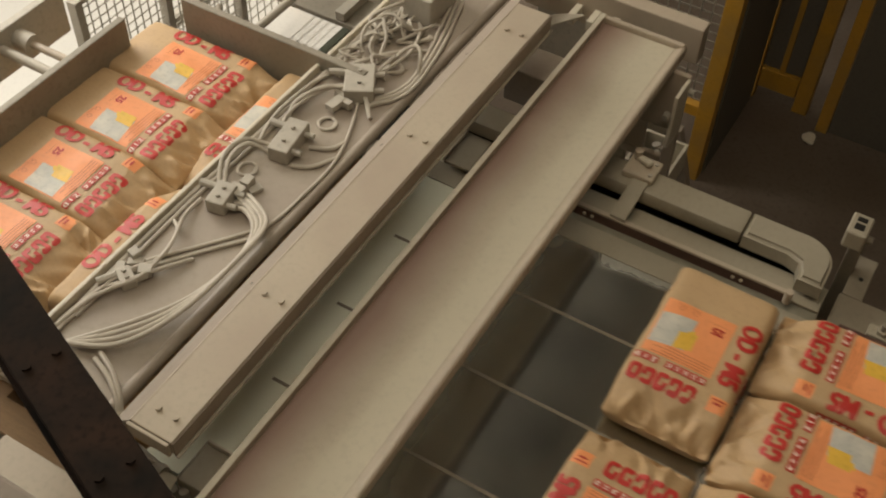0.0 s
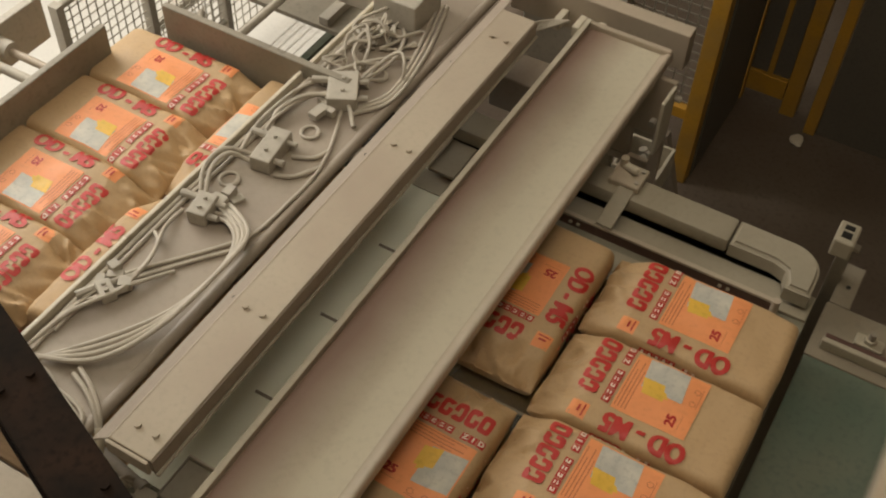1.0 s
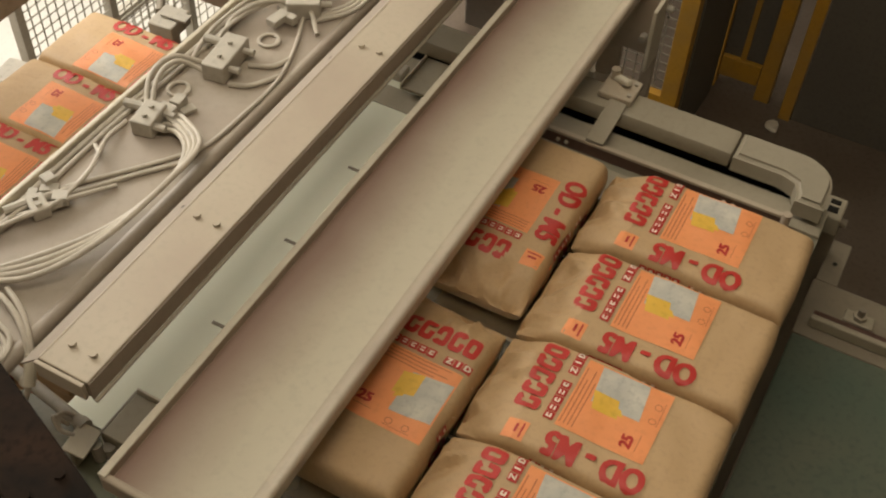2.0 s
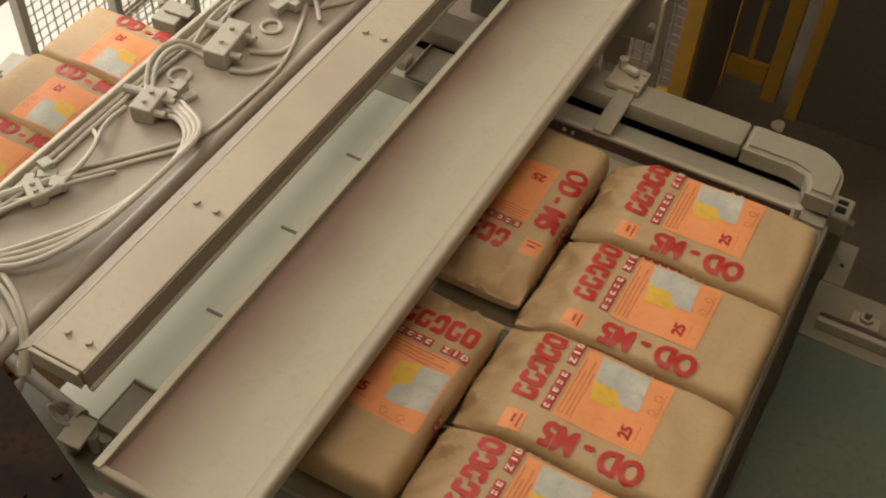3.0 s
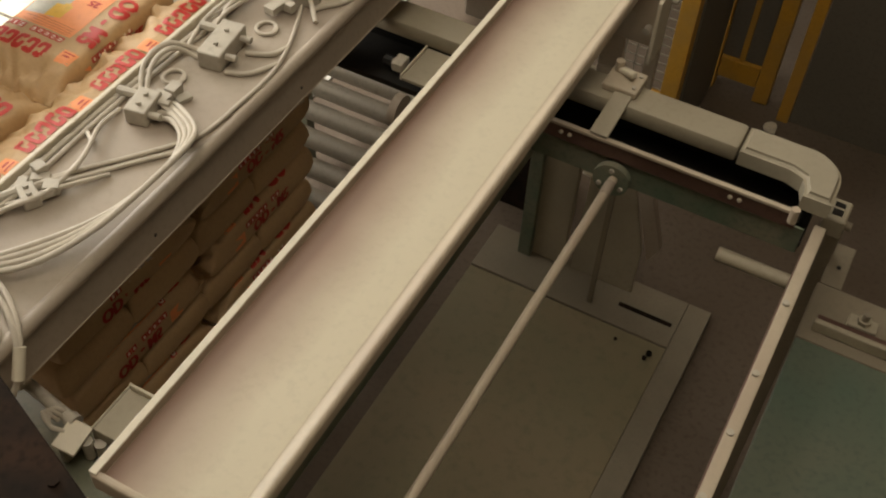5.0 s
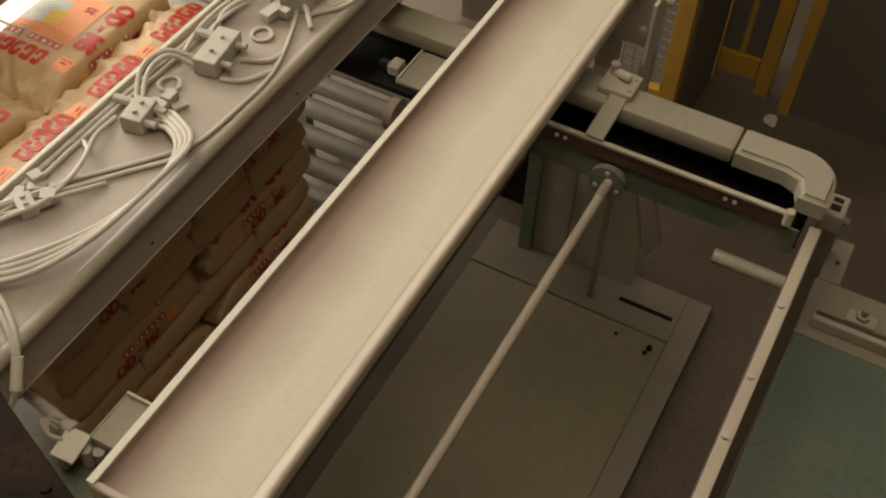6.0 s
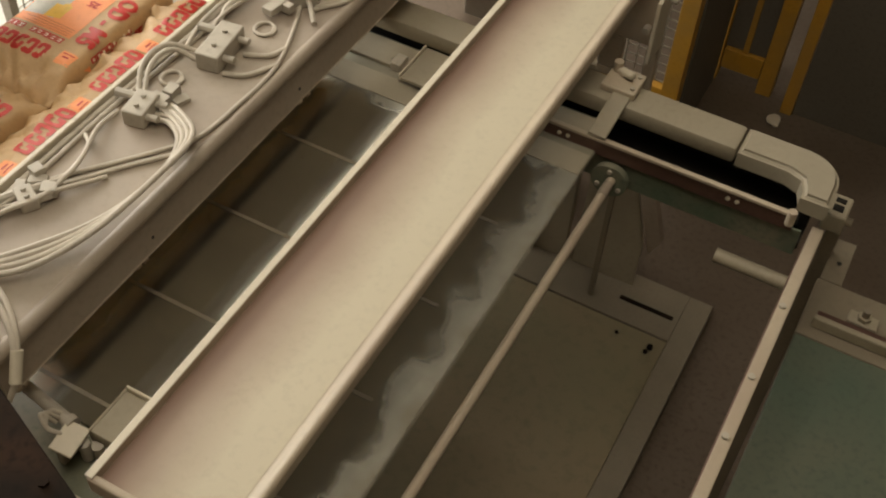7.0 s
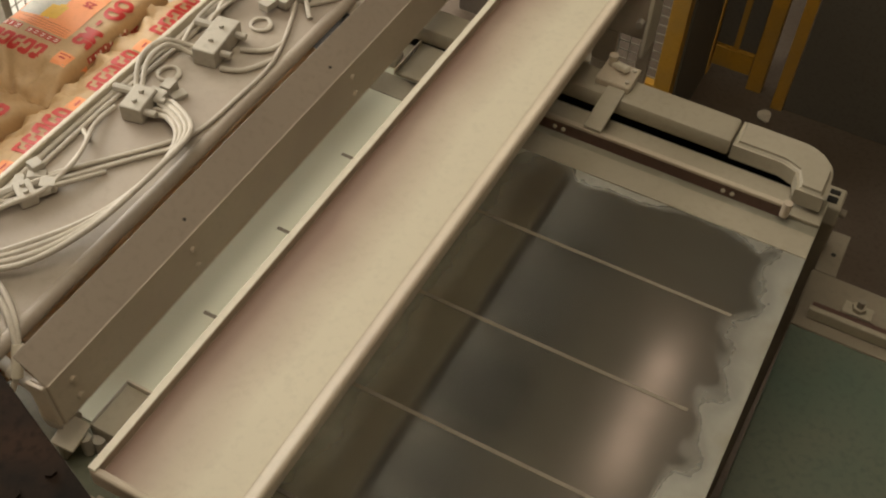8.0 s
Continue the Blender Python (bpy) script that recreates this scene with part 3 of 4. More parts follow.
for k in range(24):
    x, y = -1.36 + rnd.uniform(-.06, .08), .42 + rnd.uniform(-.13, .13)
    ctrl = [(x, y)]
    for j in range(4):
        x, y = min(-1.20, max(-1.44, x + rnd.uniform(-.05, .05))), y + rnd.uniform(-.06, .08)
        ctrl.append((x, y))
    hose(ctrl, rnd.uniform(.003, .0055), lift_up=rnd.uniform(.015, .075))
for k in range(3):
    hose([(-1.46 + k * .02, -1.04), (-1.385 + k * .01, -1.02 + k * .012), (-1.24, -1.03 - k * .014), (-1.19, -1.06 - k * .01), (-1.18, -1.11)], .006)

# ---- bags ----
BL, BW, BH = .535, .300, .120


crease_rnd = random.Random(21)
CREASES = []
for n in range(6):
    row = []
    for k in range(11):
        sign = crease_rnd.choice((-1, 1))
        row.append((-BL / 2 + crease_rnd.uniform(-.01, .055), crease_rnd.uniform(-.13, .13), crease_rnd.uniform(-.9, .9), sign * crease_rnd.uniform(.011, .025), crease_rnd.uniform(.014, .030)))
    CREASES.append(row)


def bag_top(u, v, seed):
    a, b = min(1, abs(2 * u / BL)), min(1, abs(2 * v / BW))
    f = (1 - a ** 26) ** .32 * (1 - b ** 14) ** .36
    e = u + BL / 2
    g = max(0, 1 - e / .17)
    w = noise.noise(Vector((u * 6, v * 8, seed * 3.1))) * .007 + noise.noise(Vector((u * 20, v * 20, seed))) * .002
    # the folded end slopes down from a broken line, with sharp creases running into it
    line = .105 + .035 * noise.noise(Vector((v * 7, seed * 4.7, 1)))
    sag = .046 * max(0, 1 - e / line)
    for pu, pv, ang, h, wd in CREASES[seed % len(CREASES)]:
        d = (v - pv) * math.cos(ang) - (u - pu) * math.sin(ang)
        along = (u - pu) * math.cos(ang) + (v - pv) * math.sin(ang)
        sag -= h * max(0, 1 - abs(d) / wd) * max(0, 1 - abs(along) / .075)
    sag += .012 * g * abs(noise.noise(Vector((u * 12, v * 20 - u * 12, seed * 2.3))))
    return BH * .42 + (BH * .56) * f + (w - sag) * min(1, f * 1.3)


def bag_mesh(seed):
    bm = bmesh.new()
    nu, nv = 84, 48
    top, bot = {}, {}
    for i in range(nu + 1):
        for j in range(nv + 1):
            s, t = -math.cos(math.pi * i / nu), -math.cos(math.pi * j / nv)
            s, t = .6 * s + .4 * (2 * i / nu - 1), .6 * t + .4 * (2 * j / nv - 1)
            u = s * BL / 2 * (1 - .012 * t * t * t * t)
            v = t * BW / 2 * (1 - .014 * s ** 8 - (.03 * max(0, -s - .5) ** 2))
            edge = i in (0, nu) or j in (0, nv)
            wob = .006 * noise.noise(Vector((u * 9, v * 9, seed + 7)))
            zt = bag_top(s * BL / 2 * .9999, t * BW / 2 * .9999, seed)
            top[i, j] = bm.verts.new((u + wob, v + wob, BH * .42 if edge else zt))
            f = (1 - abs(s) ** 18) ** .45 * (1 - abs(t) ** 12) ** .45
            bot[i, j] = top[i, j] if edge else bm.verts.new((u, v, BH * .42 * (1 - f)))
    for i in range(nu):
        for j in range(nv):
            bm.faces.new((top[i, j], top[i + 1, j], top[i + 1, j + 1], top[i, j + 1]))
            q = (bot[i, j], bot[i, j + 1], bot[i + 1, j + 1], bot[i + 1, j])
            if len(set(q)) == 4:
                try:
                    bm.faces.new(q)
                except ValueError:
                    pass
    return bm


def drape(bm, seed, up):
    for v in bm.verts:
        x = max(-BL / 2 * .97, min(BL / 2 * .97, v.co.x))
        y = max(-BW / 2 * .97, min(BW / 2 * .97, v.co.y))
        v.co.z = bag_top(x, y, seed) + up * .55 + .0009 + v.co.z
        v.co.y *= 1 - .014 * abs(2 * x / BL) ** 8 - .03 * max(0, -2 * x / BL - .5) ** 2
    return bm


def patch(bm, u0, u1, v0, v1, n=.012, skew=0):
    nu, nv = max(1, round((u1 - u0) / n)), max(1, round((v1 - v0) / n))
    g = [[bm.verts.new((u0 + (u1 - u0) * i / nu + skew * (v0 + (v1 - v0) * j / nv), v0 + (v1 - v0) * j / nv, 0)) for j in range(nv + 1)] for i in range(nu + 1)]
    for i in range(nu):
        for j in range(nv):
            bm.faces.new((g[i][j], g[i + 1][j], g[i + 1][j + 1], g[i][j + 1]))
    return bm


def lettering(text, size, m):
    c = bpy.data.curves.new("lettering", "FONT")
    c.body, c.size, c.resolution_u = text, size, 3
    c.align_x = c.align_y = "CENTER"
    c.offset = size * .022
    ob = bpy.data.objects.new("lettering", c)
    me = bpy.data.meshes.new_from_object(ob)
    bm = bmesh.new()
    bm.from_mesh(me)
    bpy.data.objects.remove(ob), bpy.data.meshes.remove(me), bpy.data.curves.remove(c)
    bmesh.ops.triangulate(bm, faces=bm.faces)
    for k in range(3):
        bmesh.ops.subdivide_edges(bm, edges=[e for e in bm.edges if e.calc_length() > .012], cuts=1)
        bmesh.ops.triangulate(bm, faces=bm.faces)
    bold = bmesh.ops.duplicate(bm, geom=bm.verts[:] + bm.faces[:])
    bmesh.ops.translate(bm, vec=(size * .03, 0, .0001), verts=[g for g in bold["geom"] if isinstance(g, bmesh.types.BMVert)])
    bold = bmesh.ops.duplicate(bm, geom=bm.verts[:] + bm.faces[:])
    bmesh.ops.translate(bm, vec=(size * .06, size * .025, .0001), verts=[g for g in bold["geom"] if isinstance(g, bmesh.types.BMVert)])
    bmesh.ops.transform(bm, matrix=m, verts=bm.verts)
    return bm


def block_c(bm, u, v, su, sv, side=1):
    """One heavy rounded block of the printed mark, with a slot cut in from one side."""
    n = 14
    ring = []
    for k in range(n):
        a = 2 * math.pi * (k + .5) / n
        c, q = math.cos(a), math.sin(a)
        ring.append((u + su / 2 * math.copysign(abs(c) ** .45, c), v + sv / 2 * math.copysign(abs(q) ** .45, q)))
    inner = [(u + (x - u) * .48, v + (y - v) * .30) for x, y in ring]
    ov = [bm.verts.new((x, y, 0)) for x, y in ring]
    mv = [bm.verts.new(((x + p) / 2, (y + r) / 2, 0)) for (x, y), (p, r) in zip(ring, inner)]
    iv = [bm.verts.new((x, y, 0)) for x, y in inner]
    for k in range(n):
        if side and k in ((3,) if side > 0 else (10,)):
            continue
        bm.faces.new((ov[k], ov[(k + 1) % n], mv[(k + 1) % n], mv[k]))
        bm.faces.new((mv[k], mv[(k + 1) % n], iv[(k + 1) % n], iv[k]))


SHARED = {}


def bag_data(seed):
    """The meshes of one bag: body, then its prints with their materials. Length along x, lettered end at minus x."""
    if seed in SHARED:
        return SHARED[seed]
    out = [("sack", bag_mesh(seed), KRAFT)]
    bm = patch(bmesh.new(), -.075, .124, -.066, .130)
    out.append(("orange_panel", drape(bm, seed, .0012), ORANGE))
    bm = patch(bmesh.new(), -.166, -.118, -.136, -.088)
    out.append(("orange_tab", drape(bm, seed, .0012), ORANGE))
    bm = patch(bmesh.new(), -.028, .082, .030, .126, skew=-.10)
    out.append(("picture", drape(bm, seed, .0022), GREYP))
    bm = patch(bmesh.new(), -.020, .038, .012, .060, .006, skew=-.25)
    patch(bm, .030, .058, .022, .040, .006, skew=-.6)
    out.append(("picture_yellow", drape(bm, seed, .003), YELLOWP))
    bm = bmesh.new()
    for k in range(5):
        block_c(bm, -.150, -.036 + k * .0375, .056, .035, (1, 1, -1, 1, 0)[k])
    for k in range(5):
        patch(bm, -.105, -.083, -.060 + k * .0225, -.060 + k * .0225 + .0205, .01)
    for k in range(3):
        patch(bm, -.105, -.083, .073 + k * .0225, .073 + k * .0225 + .0205, .01)
    patch(bm, -.130, -.126, -.130, -.094, .01), patch(bm, -.144, -.138, -.122, -.100, .01)
    out.append(("red_print", drape(bm, seed, .003), RED))
    bm = lettering("OD - M5", .078, pose(.036, -.106, 0, 0, 0, 180) @ Matrix.Diagonal((.76, 1, 1, 1)))
    out.append(("red_lettering", drape(bm, seed, .003), RED))
    bm = lettering("25", .034, pose(.075, -.030, 0, 0, 0, 90))
    out.append(("weight_lettering", drape(bm, seed, .003), RED))
    bm = bmesh.new()
    for k in range(3):
        lb = lettering("ZID"[k], .020, pose(-.094, .083 + k * .0225, 0, 0, 0, 90))
        me = bpy.data.meshes.new("letter")
        lb.to_mesh(me), lb.free()
        bm.from_mesh(me)
        bpy.data.meshes.remove(me)
    for k in range(5):
        y = -.0555 + k * .0225
        patch(bm, -.1005, -.0965, y, y + .011, .01), patch(bm, -.0925, -.0885, y, y + .011, .01)
        if k % 2 == 0:
            patch(bm, -.0964, -.0926, y, y + .004, .01)
    out.append(("white_lettering", drape(bm, seed, .0042), WHITE))
    bm = bmesh.new()
    for k in range(4):
        patch(bm, -.070 + k * .0095, -.0675 + k * .0095, -.055, .105 - .03 * (k % 2), .012)
    for v0 in (.045, .085):
        for k in range(10):
            a0, a1 = 2 * math.pi * k / 10, 2 * math.pi * (k + 1) / 10
            bm.faces.new([bm.verts.new((.103 + r * math.cos(q), v0 + r * math.sin(q), 0)) for r, q in ((.009, a0), (.009, a1), (.007, a1), (.007, a0))])
    patch(bm, .114, .1155, .035, .10, .01), patch(bm, .096, .0975, -.045, .0, .01)
    out.append(("small_print", drape(bm, seed, .0025), FINEP))
    for sgn in (-1, 1):
        bm, bw, bo = bmesh.new(), bmesh.new(), bmesh.new()
        for k in range(8):
            if k != 5:
                x = -.08 + k * .021
                patch(bm, x - .0095, x + .0095, .074, .092, .02), patch(bw, x - .004, x + .004, .078, .088, .02)
        patch(bo, -.15, -.10, .03, .075, .02)
        lb = lettering("OD - M5", .056, pose(.03, .046, 0, 0, 0, 0 if sgn < 0 else 180) @ Matrix.Diagonal((.85, 1, 1, 1)))
        for b, lift_off in ((bm, .001), (lb, .001), (bw, .0016), (bo, .0005)):
            for q in b.verts:
                q.co = Vector((q.co.x, sgn * (BW / 2 - .001 - .020 * max(0, (q.co.z + q.co.y - .07) / .03) ** 2 * .3 + lift_off), q.co.y))
        out += [("side_print", bm, RED), ("side_lettering", lb, RED), ("side_white_print", bw, WHITE), ("side_tab", bo, ORANGE)]
    res = []
    for nm, b, material in out:
        o = part(nm, b, material, None, "", nm == "sack")
        res.append((nm, o.data))
        bpy.data.objects.remove(o)
    SHARED[seed] = res
    return res


def make_bag(seed, m, label, group):
    data = bag_data(seed)
    body = new("cement_bag")
    tagged(body, label, "bag", group)
    for nm, me in data:
        o = new(nm, me)
        o.parent = body
        if nm in ("red_print", "small_print", "white_lettering", "side_print", "side_white_print", "picture_yellow"):
            o["kind"] = "stuff"
    body.matrix_basis = m
    return body


MOVING = []
LAB = "filled kraft-paper cement bag with red and orange print"
# the layer on the plate: four bags across, two along
for k, y in enumerate((.105, -.205, -.510, -.815)):
    MOVING.append((make_bag(k % 4, pose(-.128, y, .004), LAB, "bags of the new layer"), -.128, y, 0))
for k, y in enumerate((-.035, -.635)):
    MOVING.append((make_bag(k + 1, pose(-.555, y, .004), LAB, "bags of the new layer"), -.555, y, 90 if k == 0 else -90))
LAB2 = "kraft-paper cement bag with orange print stacked on the pallet"
TOPZ = .245
SLIM = Matrix.Diagonal((.985, .915, 1, 1))
for n in range(6):
    z = TOPZ - .118 - n * .116
    flip = n % 2 == 0
    for k in range(4):
        y = .050 - k * .266
        x = -1.850 if flip else -1.585
        make_bag((k + n) % 4, pose(x, y, z, 0, 0, 180 if flip else 0) @ SLIM, LAB2, "bags of the stack")
    for k in range(2):
        y = -.060 - k * .54
        x = -1.455 if flip else -1.985
        make_bag((k + n + 1) % 4, pose(x, y, z, 0, 0, 90 if k == 0 else -90) @ SLIM, LAB2, "bags of the stack")

# pallet and roller conveyor below the stack
PZ = TOPZ - .118 - 5 * .116
pal = thing("pallet", "rough wooden pallet under the stack of bags", "pallet")
for k in range(5):
    part("deck_board", B(-2.06, -1.25, -1.0 + k * .245, -.9 + k * .245, PZ - .022, PZ - .001), WOOD, pal)
for k in range(3):
    part("runner", B(-2.05 + k * .36, -1.95 + k * .36, -1.0, .12, PZ - .13, PZ - .024), WOOD, pal)
RZ = PZ - .131
conv = thing("roller_conveyor", "steel roller conveyor carrying the pallet", "conveyor")
for k in range(18):
    y = -1.1 + k * .135
    part("roller", T([(-2.15, y, RZ - .04), (-1.05, y, RZ - .04)], .039, 16), GALV, conv, "", True)
for x in (-2.2, -1.02):
    part("side_frame", B(x - .02, x + .02, -1.3, 1.5, RZ - .14, RZ - .02), GREEN, conv)
for x in (-2.2, -1.02):
    for y in (-1.2, 1.4):
        part("leg", B(x - .03, x + .03, y - .03, y + .03, FLOOR + .001, RZ - .141), GREEN, conv)

# ---- feeding side ----
feed = thing("feed_table", "green steel feed table dulled with dust", "table")
part("top", B(.168, 1.9, -1.6, .262, -.05, -.012, .004), FEEDG, feed, "worn green table top")
part("dusty_border", B(.166, 1.9, .263, .48, -.05, -.010, .004), DUSTD, feed, "border thick with cream dust")
tab = part("tab", B(.172, .232, .481, .655, -.022, -.010, .003), DUSTD, feed)
part("tab_hole", T([(.205, .560, -.0105), (.205, .560, -.0085)], .007, 10), CHAIN, tab)
slot = part("guide_bar", B(.196, .9, .300, .318, -.009, .028, .004), DUSTC, feed, "dusty guide bar along the table edge")
part("guide_top", B(.20, .9, .3185, .345, -.009, .016, .004), RAILW, slot, "reddish worn strip")
part("guide_screw", T([(.315, .375, -.009), (.315, .375, .05)], .010, 10), GALV, feed, "", True)
part("guide_nut", T([(.315, .375, .015), (.315, .375, .028)], .019, 6), DUSTC, feed)
part("guide_lug", B(.275, .355, .352, .395, -.009, .014, .004), DUSTC, feed)
part("corner_post", B(.40, .46, .36, .42, -.009, .09, .006), DUSTD, feed)
part("apron", B(.172, 1.88, -1.58, .44, -.16, -.052, .003), DUSTD, feed)
for x in (.3, 1.8):
    for y in (-1.5, .25):
        part("leg", B(x - .04, x + .04, y - .04, y + .04, FLOOR + .001, -.161), GREEN, feed)
stp = thing("stop_bracket", "cream steel stop bracket with two holes", "bracket")
part("upright", B(.135, .175, .56, .60, FLOOR + .001, .12, .004), DUSTD, stp)
blk = part("head_block", B(.112, .172, .525, .615, .121, .185, .006), DUSTC, stp)
part("slot", B(.128, .156, .545, .57, .1855, .187, .0), CHAIN, blk)
part("slot", B(.128, .156, .58, .598, .1855, .187, .0), CHAIN, blk)
part("screw", T([(.172, .57, .14), (.190, .57, .14)], .012, 10), DUSTD, stp)

# feed pusher
push = thing("feed_pusher", "cream motor-driven feed pusher beam with pneumatic valve", "pusher")
part("beam", B(.20, .36, -1.2, .45, .06, .20, .01), DUSTB, push)
part("face_board", B(.165, .198, -1.2, .40, .02, .10, .005), DUST, push)
bm = T([(.34, -.12, .26), (.34, .12, .26)], .05, 20)
part("motor", bm, GREYBOX, push, "ribbed grey motor", True)
for k in range(12):
    a = 2 * math.pi * k / 12
    part("motor_rib", T([(.34 + .052 * math.cos(a), -.11, .26 + .052 * math.sin(a)), (.34 + .052 * math.cos(a), .0, .26 + .052 * math.sin(a))], .005, 5), GREYBOX, push)
part("gearbox", B(.33, .52, .0, .25, .20, .40, .012), DUSTB, push)
part("valve_block", B(.20, .28, .42, .50, .201, .27, .006), GREYBOX, push)
for k in range(2):
    part("hose", T(spline([(.14 + .03 * k, .45, .26), (.18, .48 + .02 * k, .31), (.26, .52, .34), (.40, .48, .34), (.6, .44, .36)], 8), .009, 8), CABLE, push, "", True)

# ---- pit below the opening ----
hatch = thing("floor_hatch", "dusty green steel hatch frame on the floor", "hatch")
part("plate", B(-1.2, -.262, -1.2, 1.20, FLOOR + .001, FLOOR + .04), HATCHM, hatch)
part("rim", B(-.26, -.155, -1.2, 1.48, FLOOR + .001, FLOOR + .05), DUSTD, hatch)
part("rim", B(-1.2, -.261, 1.202, 1.48, FLOOR + .001, FLOOR + .05), DUSTD, hatch)
part("slot", B(-.53, -.285, 1.31, 1.332, FLOOR + .0505, FLOOR + .053, 0), DARKST, hatch)
part("bolt", T([(-.316, 1.134, FLOOR + .04), (-.316, 1.134, FLOOR + .055)], .013, 8), DARKST, hatch)
part("bolt", T([(-.325, 1.105, FLOOR + .04), (-.325, 1.105, FLOOR + .05)], .010, 8), DARKST, hatch)
part("bolt", T([(-.47, 1.14, FLOOR + .04), (-.47, 1.14, FLOOR + .046)], .008, 8), DARKST, hatch)
leg = thing("support_leg", "dusty cream steel support leg with a slanted brace", "support")
part("plate", B(-1.03, -.84, 1.40, 1.44, FLOOR + .051, -.35), DUSTC, leg)
part("gusset", extrude_profile([(-.78, -.45), (-.69, -.45), (-.51, -1.18), (-.51, FLOOR + .051), (-.80, FLOOR + .051)], 1.405, 1.42), DUSTC, leg, "fan-shaped dusty gusset")
part("brace", extrude_profile([(-.68, -.45), (-.62, -.45), (-.43, -1.08), (-.47, -1.17)], 1.36, 1.40), BROWN, leg, "brown slanted brace")

# ---- fence ----
fence = thing("safety_fence", "yellow safety fence with wire mesh panels", "fence")
for x, y in ((-.735, 2.27), (-.72, 3.05), (-.42, 3.05)):
    part("post", B(x - .04, x + .04, y - .04, y + .04, FLOOR + .001, 2.0), YELLOW, fence)

def mesh_panel(x0, y0, x1, y1, z0, z1, step=.05):
    """Wire mesh of crossing rods between two posts: one mesh of many wires."""
    bm = bmesh.new()
    d = Vector((x1 - x0, y1 - y0, 0))
    n = int(d.length / step)
    for k in range(n + 1):
        p = Vector((x0, y0, 0)) + d * (k / n)
        tube(bm, [(p.x, p.y, z0), (p.x, p.y, z1)], .0035, 4, False)
    for k in range(int((z1 - z0) / step) + 1):
        tube(bm, [(x0, y0, z0 + k * step), (x1, y1, z0 + k * step)], .0035, 4, False)
    o = part("wire_mesh", bm, MESHM, fence, "galvanised square wire mesh")
    o["kind"] = "stuff"
    return o


mesh_panel(-1.15, 2.29, -.78, 2.29, -1.05, .6)
part("bottom_rail", B(-1.2, -.776, 2.25, 2.31, -1.12, -1.06), YELLOW, fence)
part("post", B(-1.22, -1.16, 2.24, 2.32, FLOOR + .001, 2.0), GREYBOX, fence)
part("side_panel", B(-.70, -.685, 2.311, 3.0, FLOOR + .001, 1.5), PANEL, fence, "grey sheet panel")
part("sheet_panel", B(-.68, -.46, 3.05, 3.065, -1.30, 1.5), PANEL, fence, "grey sheet panel")
part("divider", B(-.585, -.555, 3.03, 3.049, -1.30, 1.5), YELLOW, fence)
part("bottom_rail", B(-.676, -.465, 3.02, 3.08, -1.42, -1.30), YELLOW, fence)
part("post", B(-.30, -.24, 2.93, 2.99, FLOOR + .001, 1.6), YELLOW, fence)
part("sheet_panel", B(-.235, 1.8, 2.955, 2.975, FLOOR + .001, 1.6), PANEL, fence, "grey sheet panel")
part("post", B(-3.24, -3.18, -1.55, -1.49, FLOOR + .013, .25), YELLOW, fence)
part("post", B(-3.24, -3.18, 2.3, 2.36, FLOOR + .013, .25), YELLOW, fence)
part("top_rail", B(-3.235, -3.185, -1.49, 2.3, -.96, -.91), GREYBOX, fence)
mesh_panel(-3.21, -1.49, -3.21, 2.3, -1.35, -.98, .06)
mesh_panel(-3.02, .62, -3.02, 1.6, -1.0, -.35, .045)
for z in (-1.02, -.33):
    part("mesh_rail", T([(-3.02, .62, z), (-3.02, 1.6, z)], .018, 10), GREYBOX, fence, "", True)
for y in (.60, 1.1, 1.6):
    part("mesh_post", B(-3.045, -2.995, y - .02, y + .02, FLOOR + .013, -.31), GREYBOX, fence)
for cx, cy, rz in ((-2.19, -.09, 10), (-1.97, .36, 95)):
    cl = thing("side_clamp", "grey steel clamp with an air cylinder beside the stack", "clamp", "clamps beside the stack", (cx, cy, 0))
    cl.rotation_euler = (0, 0, radians(rz))
    part("post", B(-.04, .0, -.03, .03, FLOOR + .013, .10, .003), GREYBOX, cl)
    jaw = part("jaw", B(-.06, .05, -.045, .045, .101, .15, .005), GREYBOX, cl)
    part("plate", B(-.02, .02, -.075, .02, .151, .162, .003), GREYBOX, jaw)
    part("cylinder", T([(.02, .05, .135), (.09, .09, .135)], .014, 10), GALV, cl, "", True)
cab = thing("control_box", "grey dusty control box with a round sign", "cabinet")
part("body", B(-1.40, -1.08, 1.62, 1.9, -.9, .02, .01), GREYBOX, cab)
part("plinth", B(-1.35, -1.13, 1.66, 1.86, FLOOR + .001, -.901, .0), DARKST, cab)
crate = thing("parts_crate", "white plastic crate full of small machine parts", "crate")
for a in ((-.74, -.56, 1.10, 1.112), (-.74, -.56, 1.29, 1.302), (-.74, -.728, 1.113, 1.289), (-.572, -.56, 1.113, 1.289)):
    part("side", B(*a, -.56, -.44, .002), DUSTB, crate)
part("base", B(-.74, -.56, 1.10, 1.302, -.572, -.561, .002), DUSTB, crate)
part("stand", B(-.66, -.64, 1.26, 1.28, FLOOR + .052, -.573, .0), DUSTD, crate)
rnd2 = random.Random(9)
for k in range(7):
    x, y = rnd2.uniform(-.70, -.60), rnd2.uniform(1.13, 1.27)
    part("machine_part", T([(x, y, -.55), (x + rnd2.uniform(-.03, .03), y + rnd2.uniform(-.03, .03), -.46)], rnd2.uniform(.012, .022), 8), GREYBOX, crate)
scrap = thing("paper_scrap", "crumpled pale paper scrap on the floor", "litter")
bm = bmesh.new()
bmesh.ops.create_icosphere(bm, subdivisions=2, radius=.04)
for v in bm.verts:
    v.co *= 1 + .5 * noise.noise(v.co * 40)
    v.co.z = max(0, v.co.z * .5 + .012)
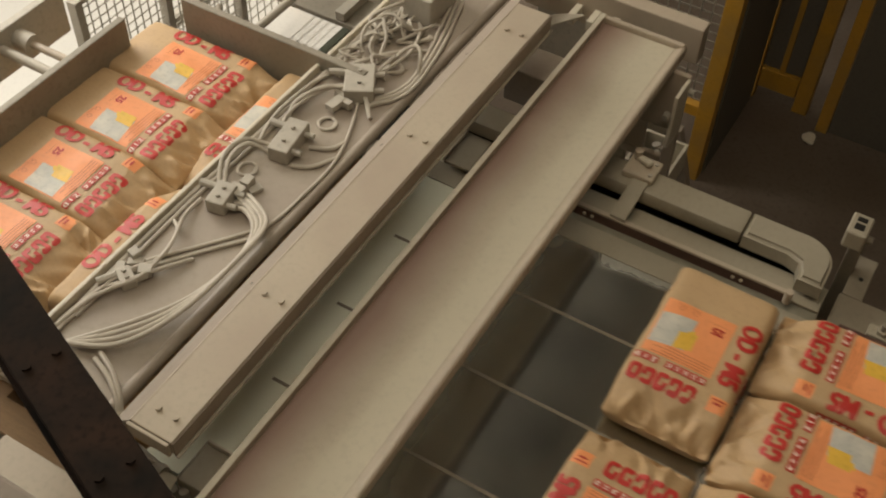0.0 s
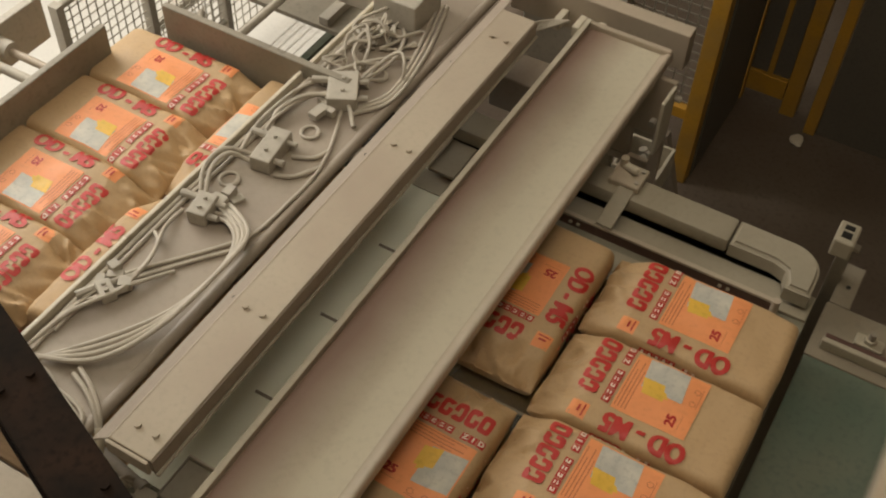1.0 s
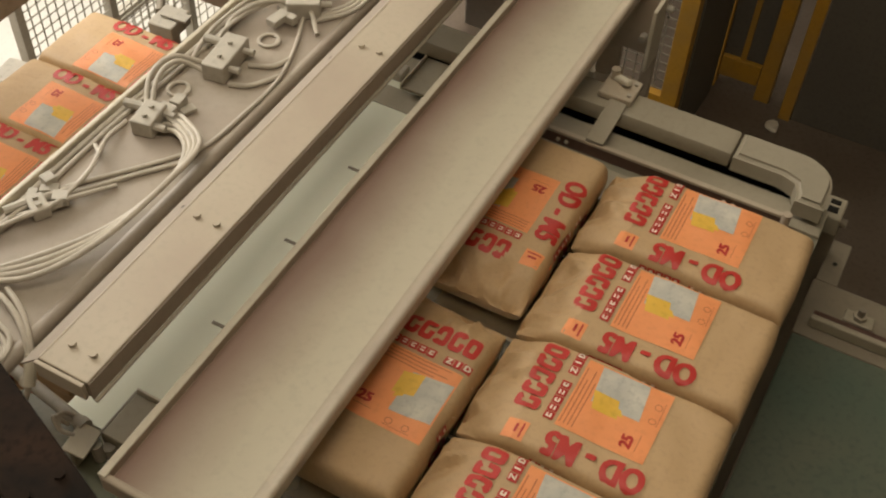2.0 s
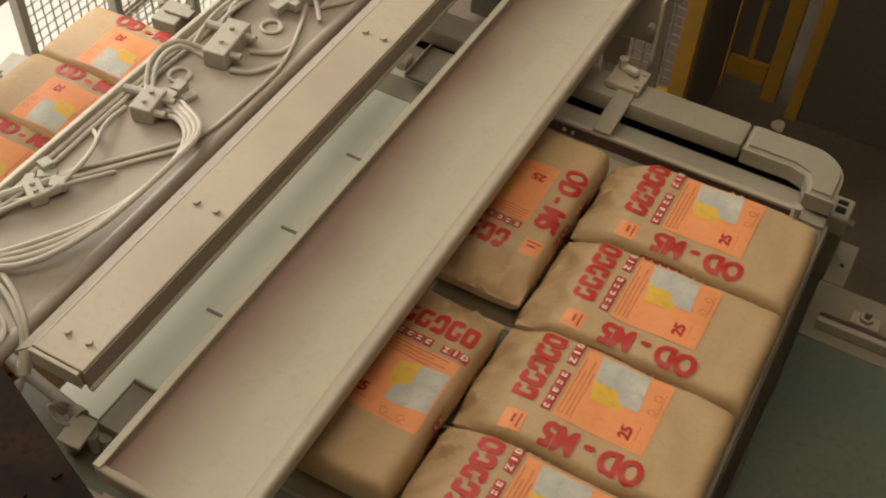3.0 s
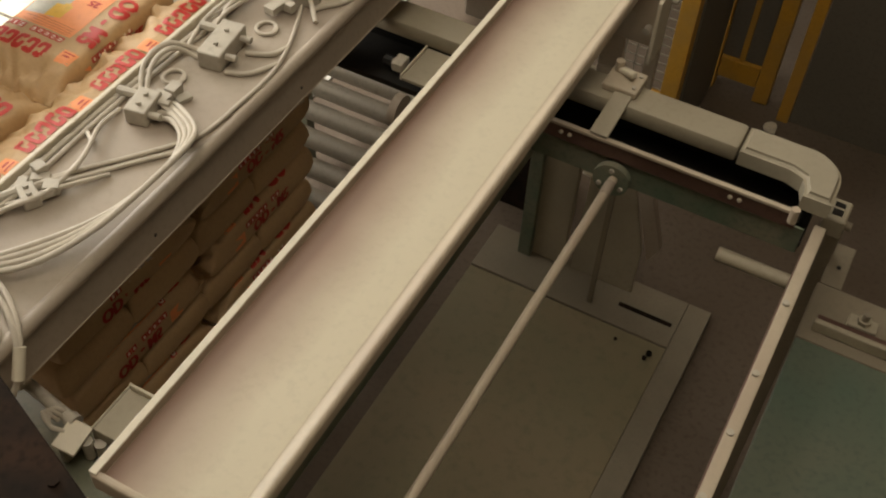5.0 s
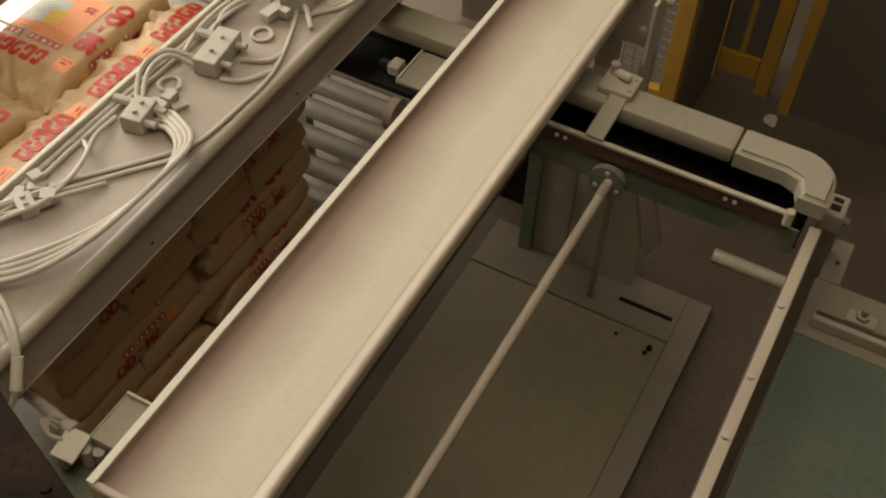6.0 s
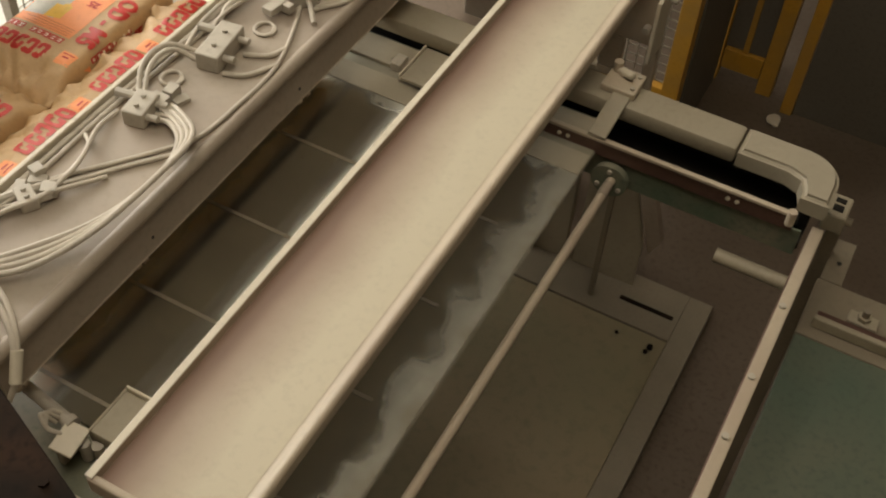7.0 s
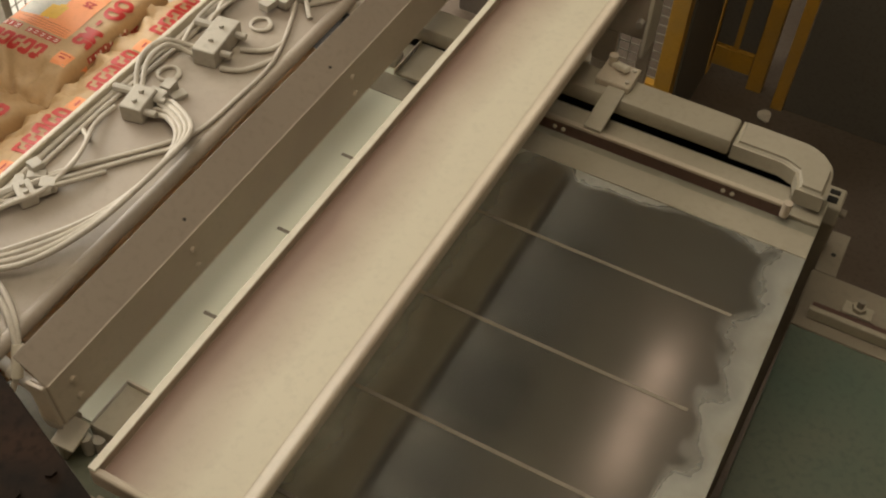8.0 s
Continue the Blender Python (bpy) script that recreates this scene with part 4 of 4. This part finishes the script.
part("paper", bm, DUSTB, scrap)
scrap.location = (-.30, 2.84, FLOOR + .001)
side = thing("side_cabinet", "pale machine cabinet with a paper label", "cabinet")
part("body", B(-2.6, -1.0, -2.4, -1.345, FLOOR + .001, .42, .01), BROWN, side)
part("label_sheet", B(-1.36, -1.16, -1.52, -1.40, .4205, .422, 0), DUSTC, side)
for k in range(3):
    part("label_bar", B(-1.34, -1.20, -1.50 + k * .03, -1.494 + k * .03, .4225, .4235, 0), DARKST, side)

# ---- beam near the camera ----
col = thing("steel_beam", "dark painted steel beam beside the walkway", "beam")
part("top_flange", B(-1.2, 1.2, -.105, 0, -.012, 0), DARKST, col)
part("web", B(-1.2, 1.2, -.058, -.047, -.13, -.0125), DARKST, col)
part("bottom_flange", B(-1.2, 1.2, -.105, 0, -.143, -.131), DARKST, col)
for k in range(9):
    for y in (-.025, -.08):
        part("bolt", T([(-1.1 + k * .27, y, .0005), (-1.1 + k * .27, y, .006)], .009, 6), DARKST, col)
col.matrix_basis = pose(-.93, -1.238, .9, 0, 0, -21)


def motions():
    walk(head, [(t, pose(0, 0, z)) for t, z in LIFT])
    PLATE = [(0, 0), (2.9, 0), (3.1, -.08), (3.3, -.41), (3.4, -.62), (3.5, -.765), (3.6, -.92), (3.7, -1.09), (3.8, -1.24), (3.9, -1.35), (4.0, -1.41), (4.1, -1.43),
             (6.2, -1.43), (6.3, -1.42), (6.4, -1.375), (6.5, -1.27), (6.6, -1.12), (6.7, -.97), (7.0, -.63), (7.1, -.50), (7.2, -.36), (7.3, -.20), (7.4, -.05), (7.5, 0), (8, 0)]
    walk(plate, [(t, pose(x, 0, 0)) for t, x in PLATE])
    BAR = [(0, -1.055, .395, 0), (3.5, -1.055, .395, 0), (3.6, -1.018, .385, 33), (3.7, -.975, .37, 52), (3.8, -.966, .35, 68), (3.9, -.968, .325, 76), (4.0, -1.010, .295, 82),
           (4.1, -1.052, .26, 91), (4.2, -1.125, .20, 108), (4.3, -1.160, .172, 122), (4.4, -1.163, .17, 125), (7.7, -1.163, .17, 125), (7.8, -1.145, .185, 117), (7.9, -1.098, .222, 99), (8, -1.039, .28, 82)]
    walk(bar, [(t, pose(x, 0, z, 0, r, 0)) for t, x, z, r in BAR])
    BAGX = [(0, .457), (.1, .33), (.2, .17), (.3, .06), (.4, 0), (2.9, 0), (3.1, -.08), (3.3, -.41), (3.4, -.62), (3.5, -.735), (3.6, -.92), (3.7, -1.09), (3.8, -1.24), (3.9, -1.34), (4.0, -1.375), (4.1, -1.385), (8, -1.385)]
    for b, x, y, rz in MOVING:
        rows = []
        ts = sorted({t for t, _ in BAGX} | {1.4, 1.5, 1.6, 1.7, 1.8, 1.9, 2.0, 2.2, 4.7, 5.8, 6.9, 7.2})
        for t in ts:
            dx = next((p + (q - p) * (t - a) / (c - a) for (a, p), (c, q) in zip(BAGX, BAGX[1:]) if a <= t <= c), BAGX[-1][1])
            k = min(1, max(0, -dx / 1.32))
            z = .004 + lift(t) if t < 7.0 else TOPZ + .002
            rows.append((t, pose(x + dx - (.02 * k if abs(rz) < 1 else 0), y + k * ((-.06 + (y + .05) * .89) - y), z, 0, 0, rz)))
        walk(b, rows)
    PUSH = [(0, .457), (.1, .33), (.2, .17), (.3, .06), (.4, 0), (.75, 0), (.85, .06), (1.0, .28), (1.1, .5), (1.3, .7), (8, .7)]
    walk(push, [(t, pose(x, 0, 0)) for t, x in PUSH])


motions()
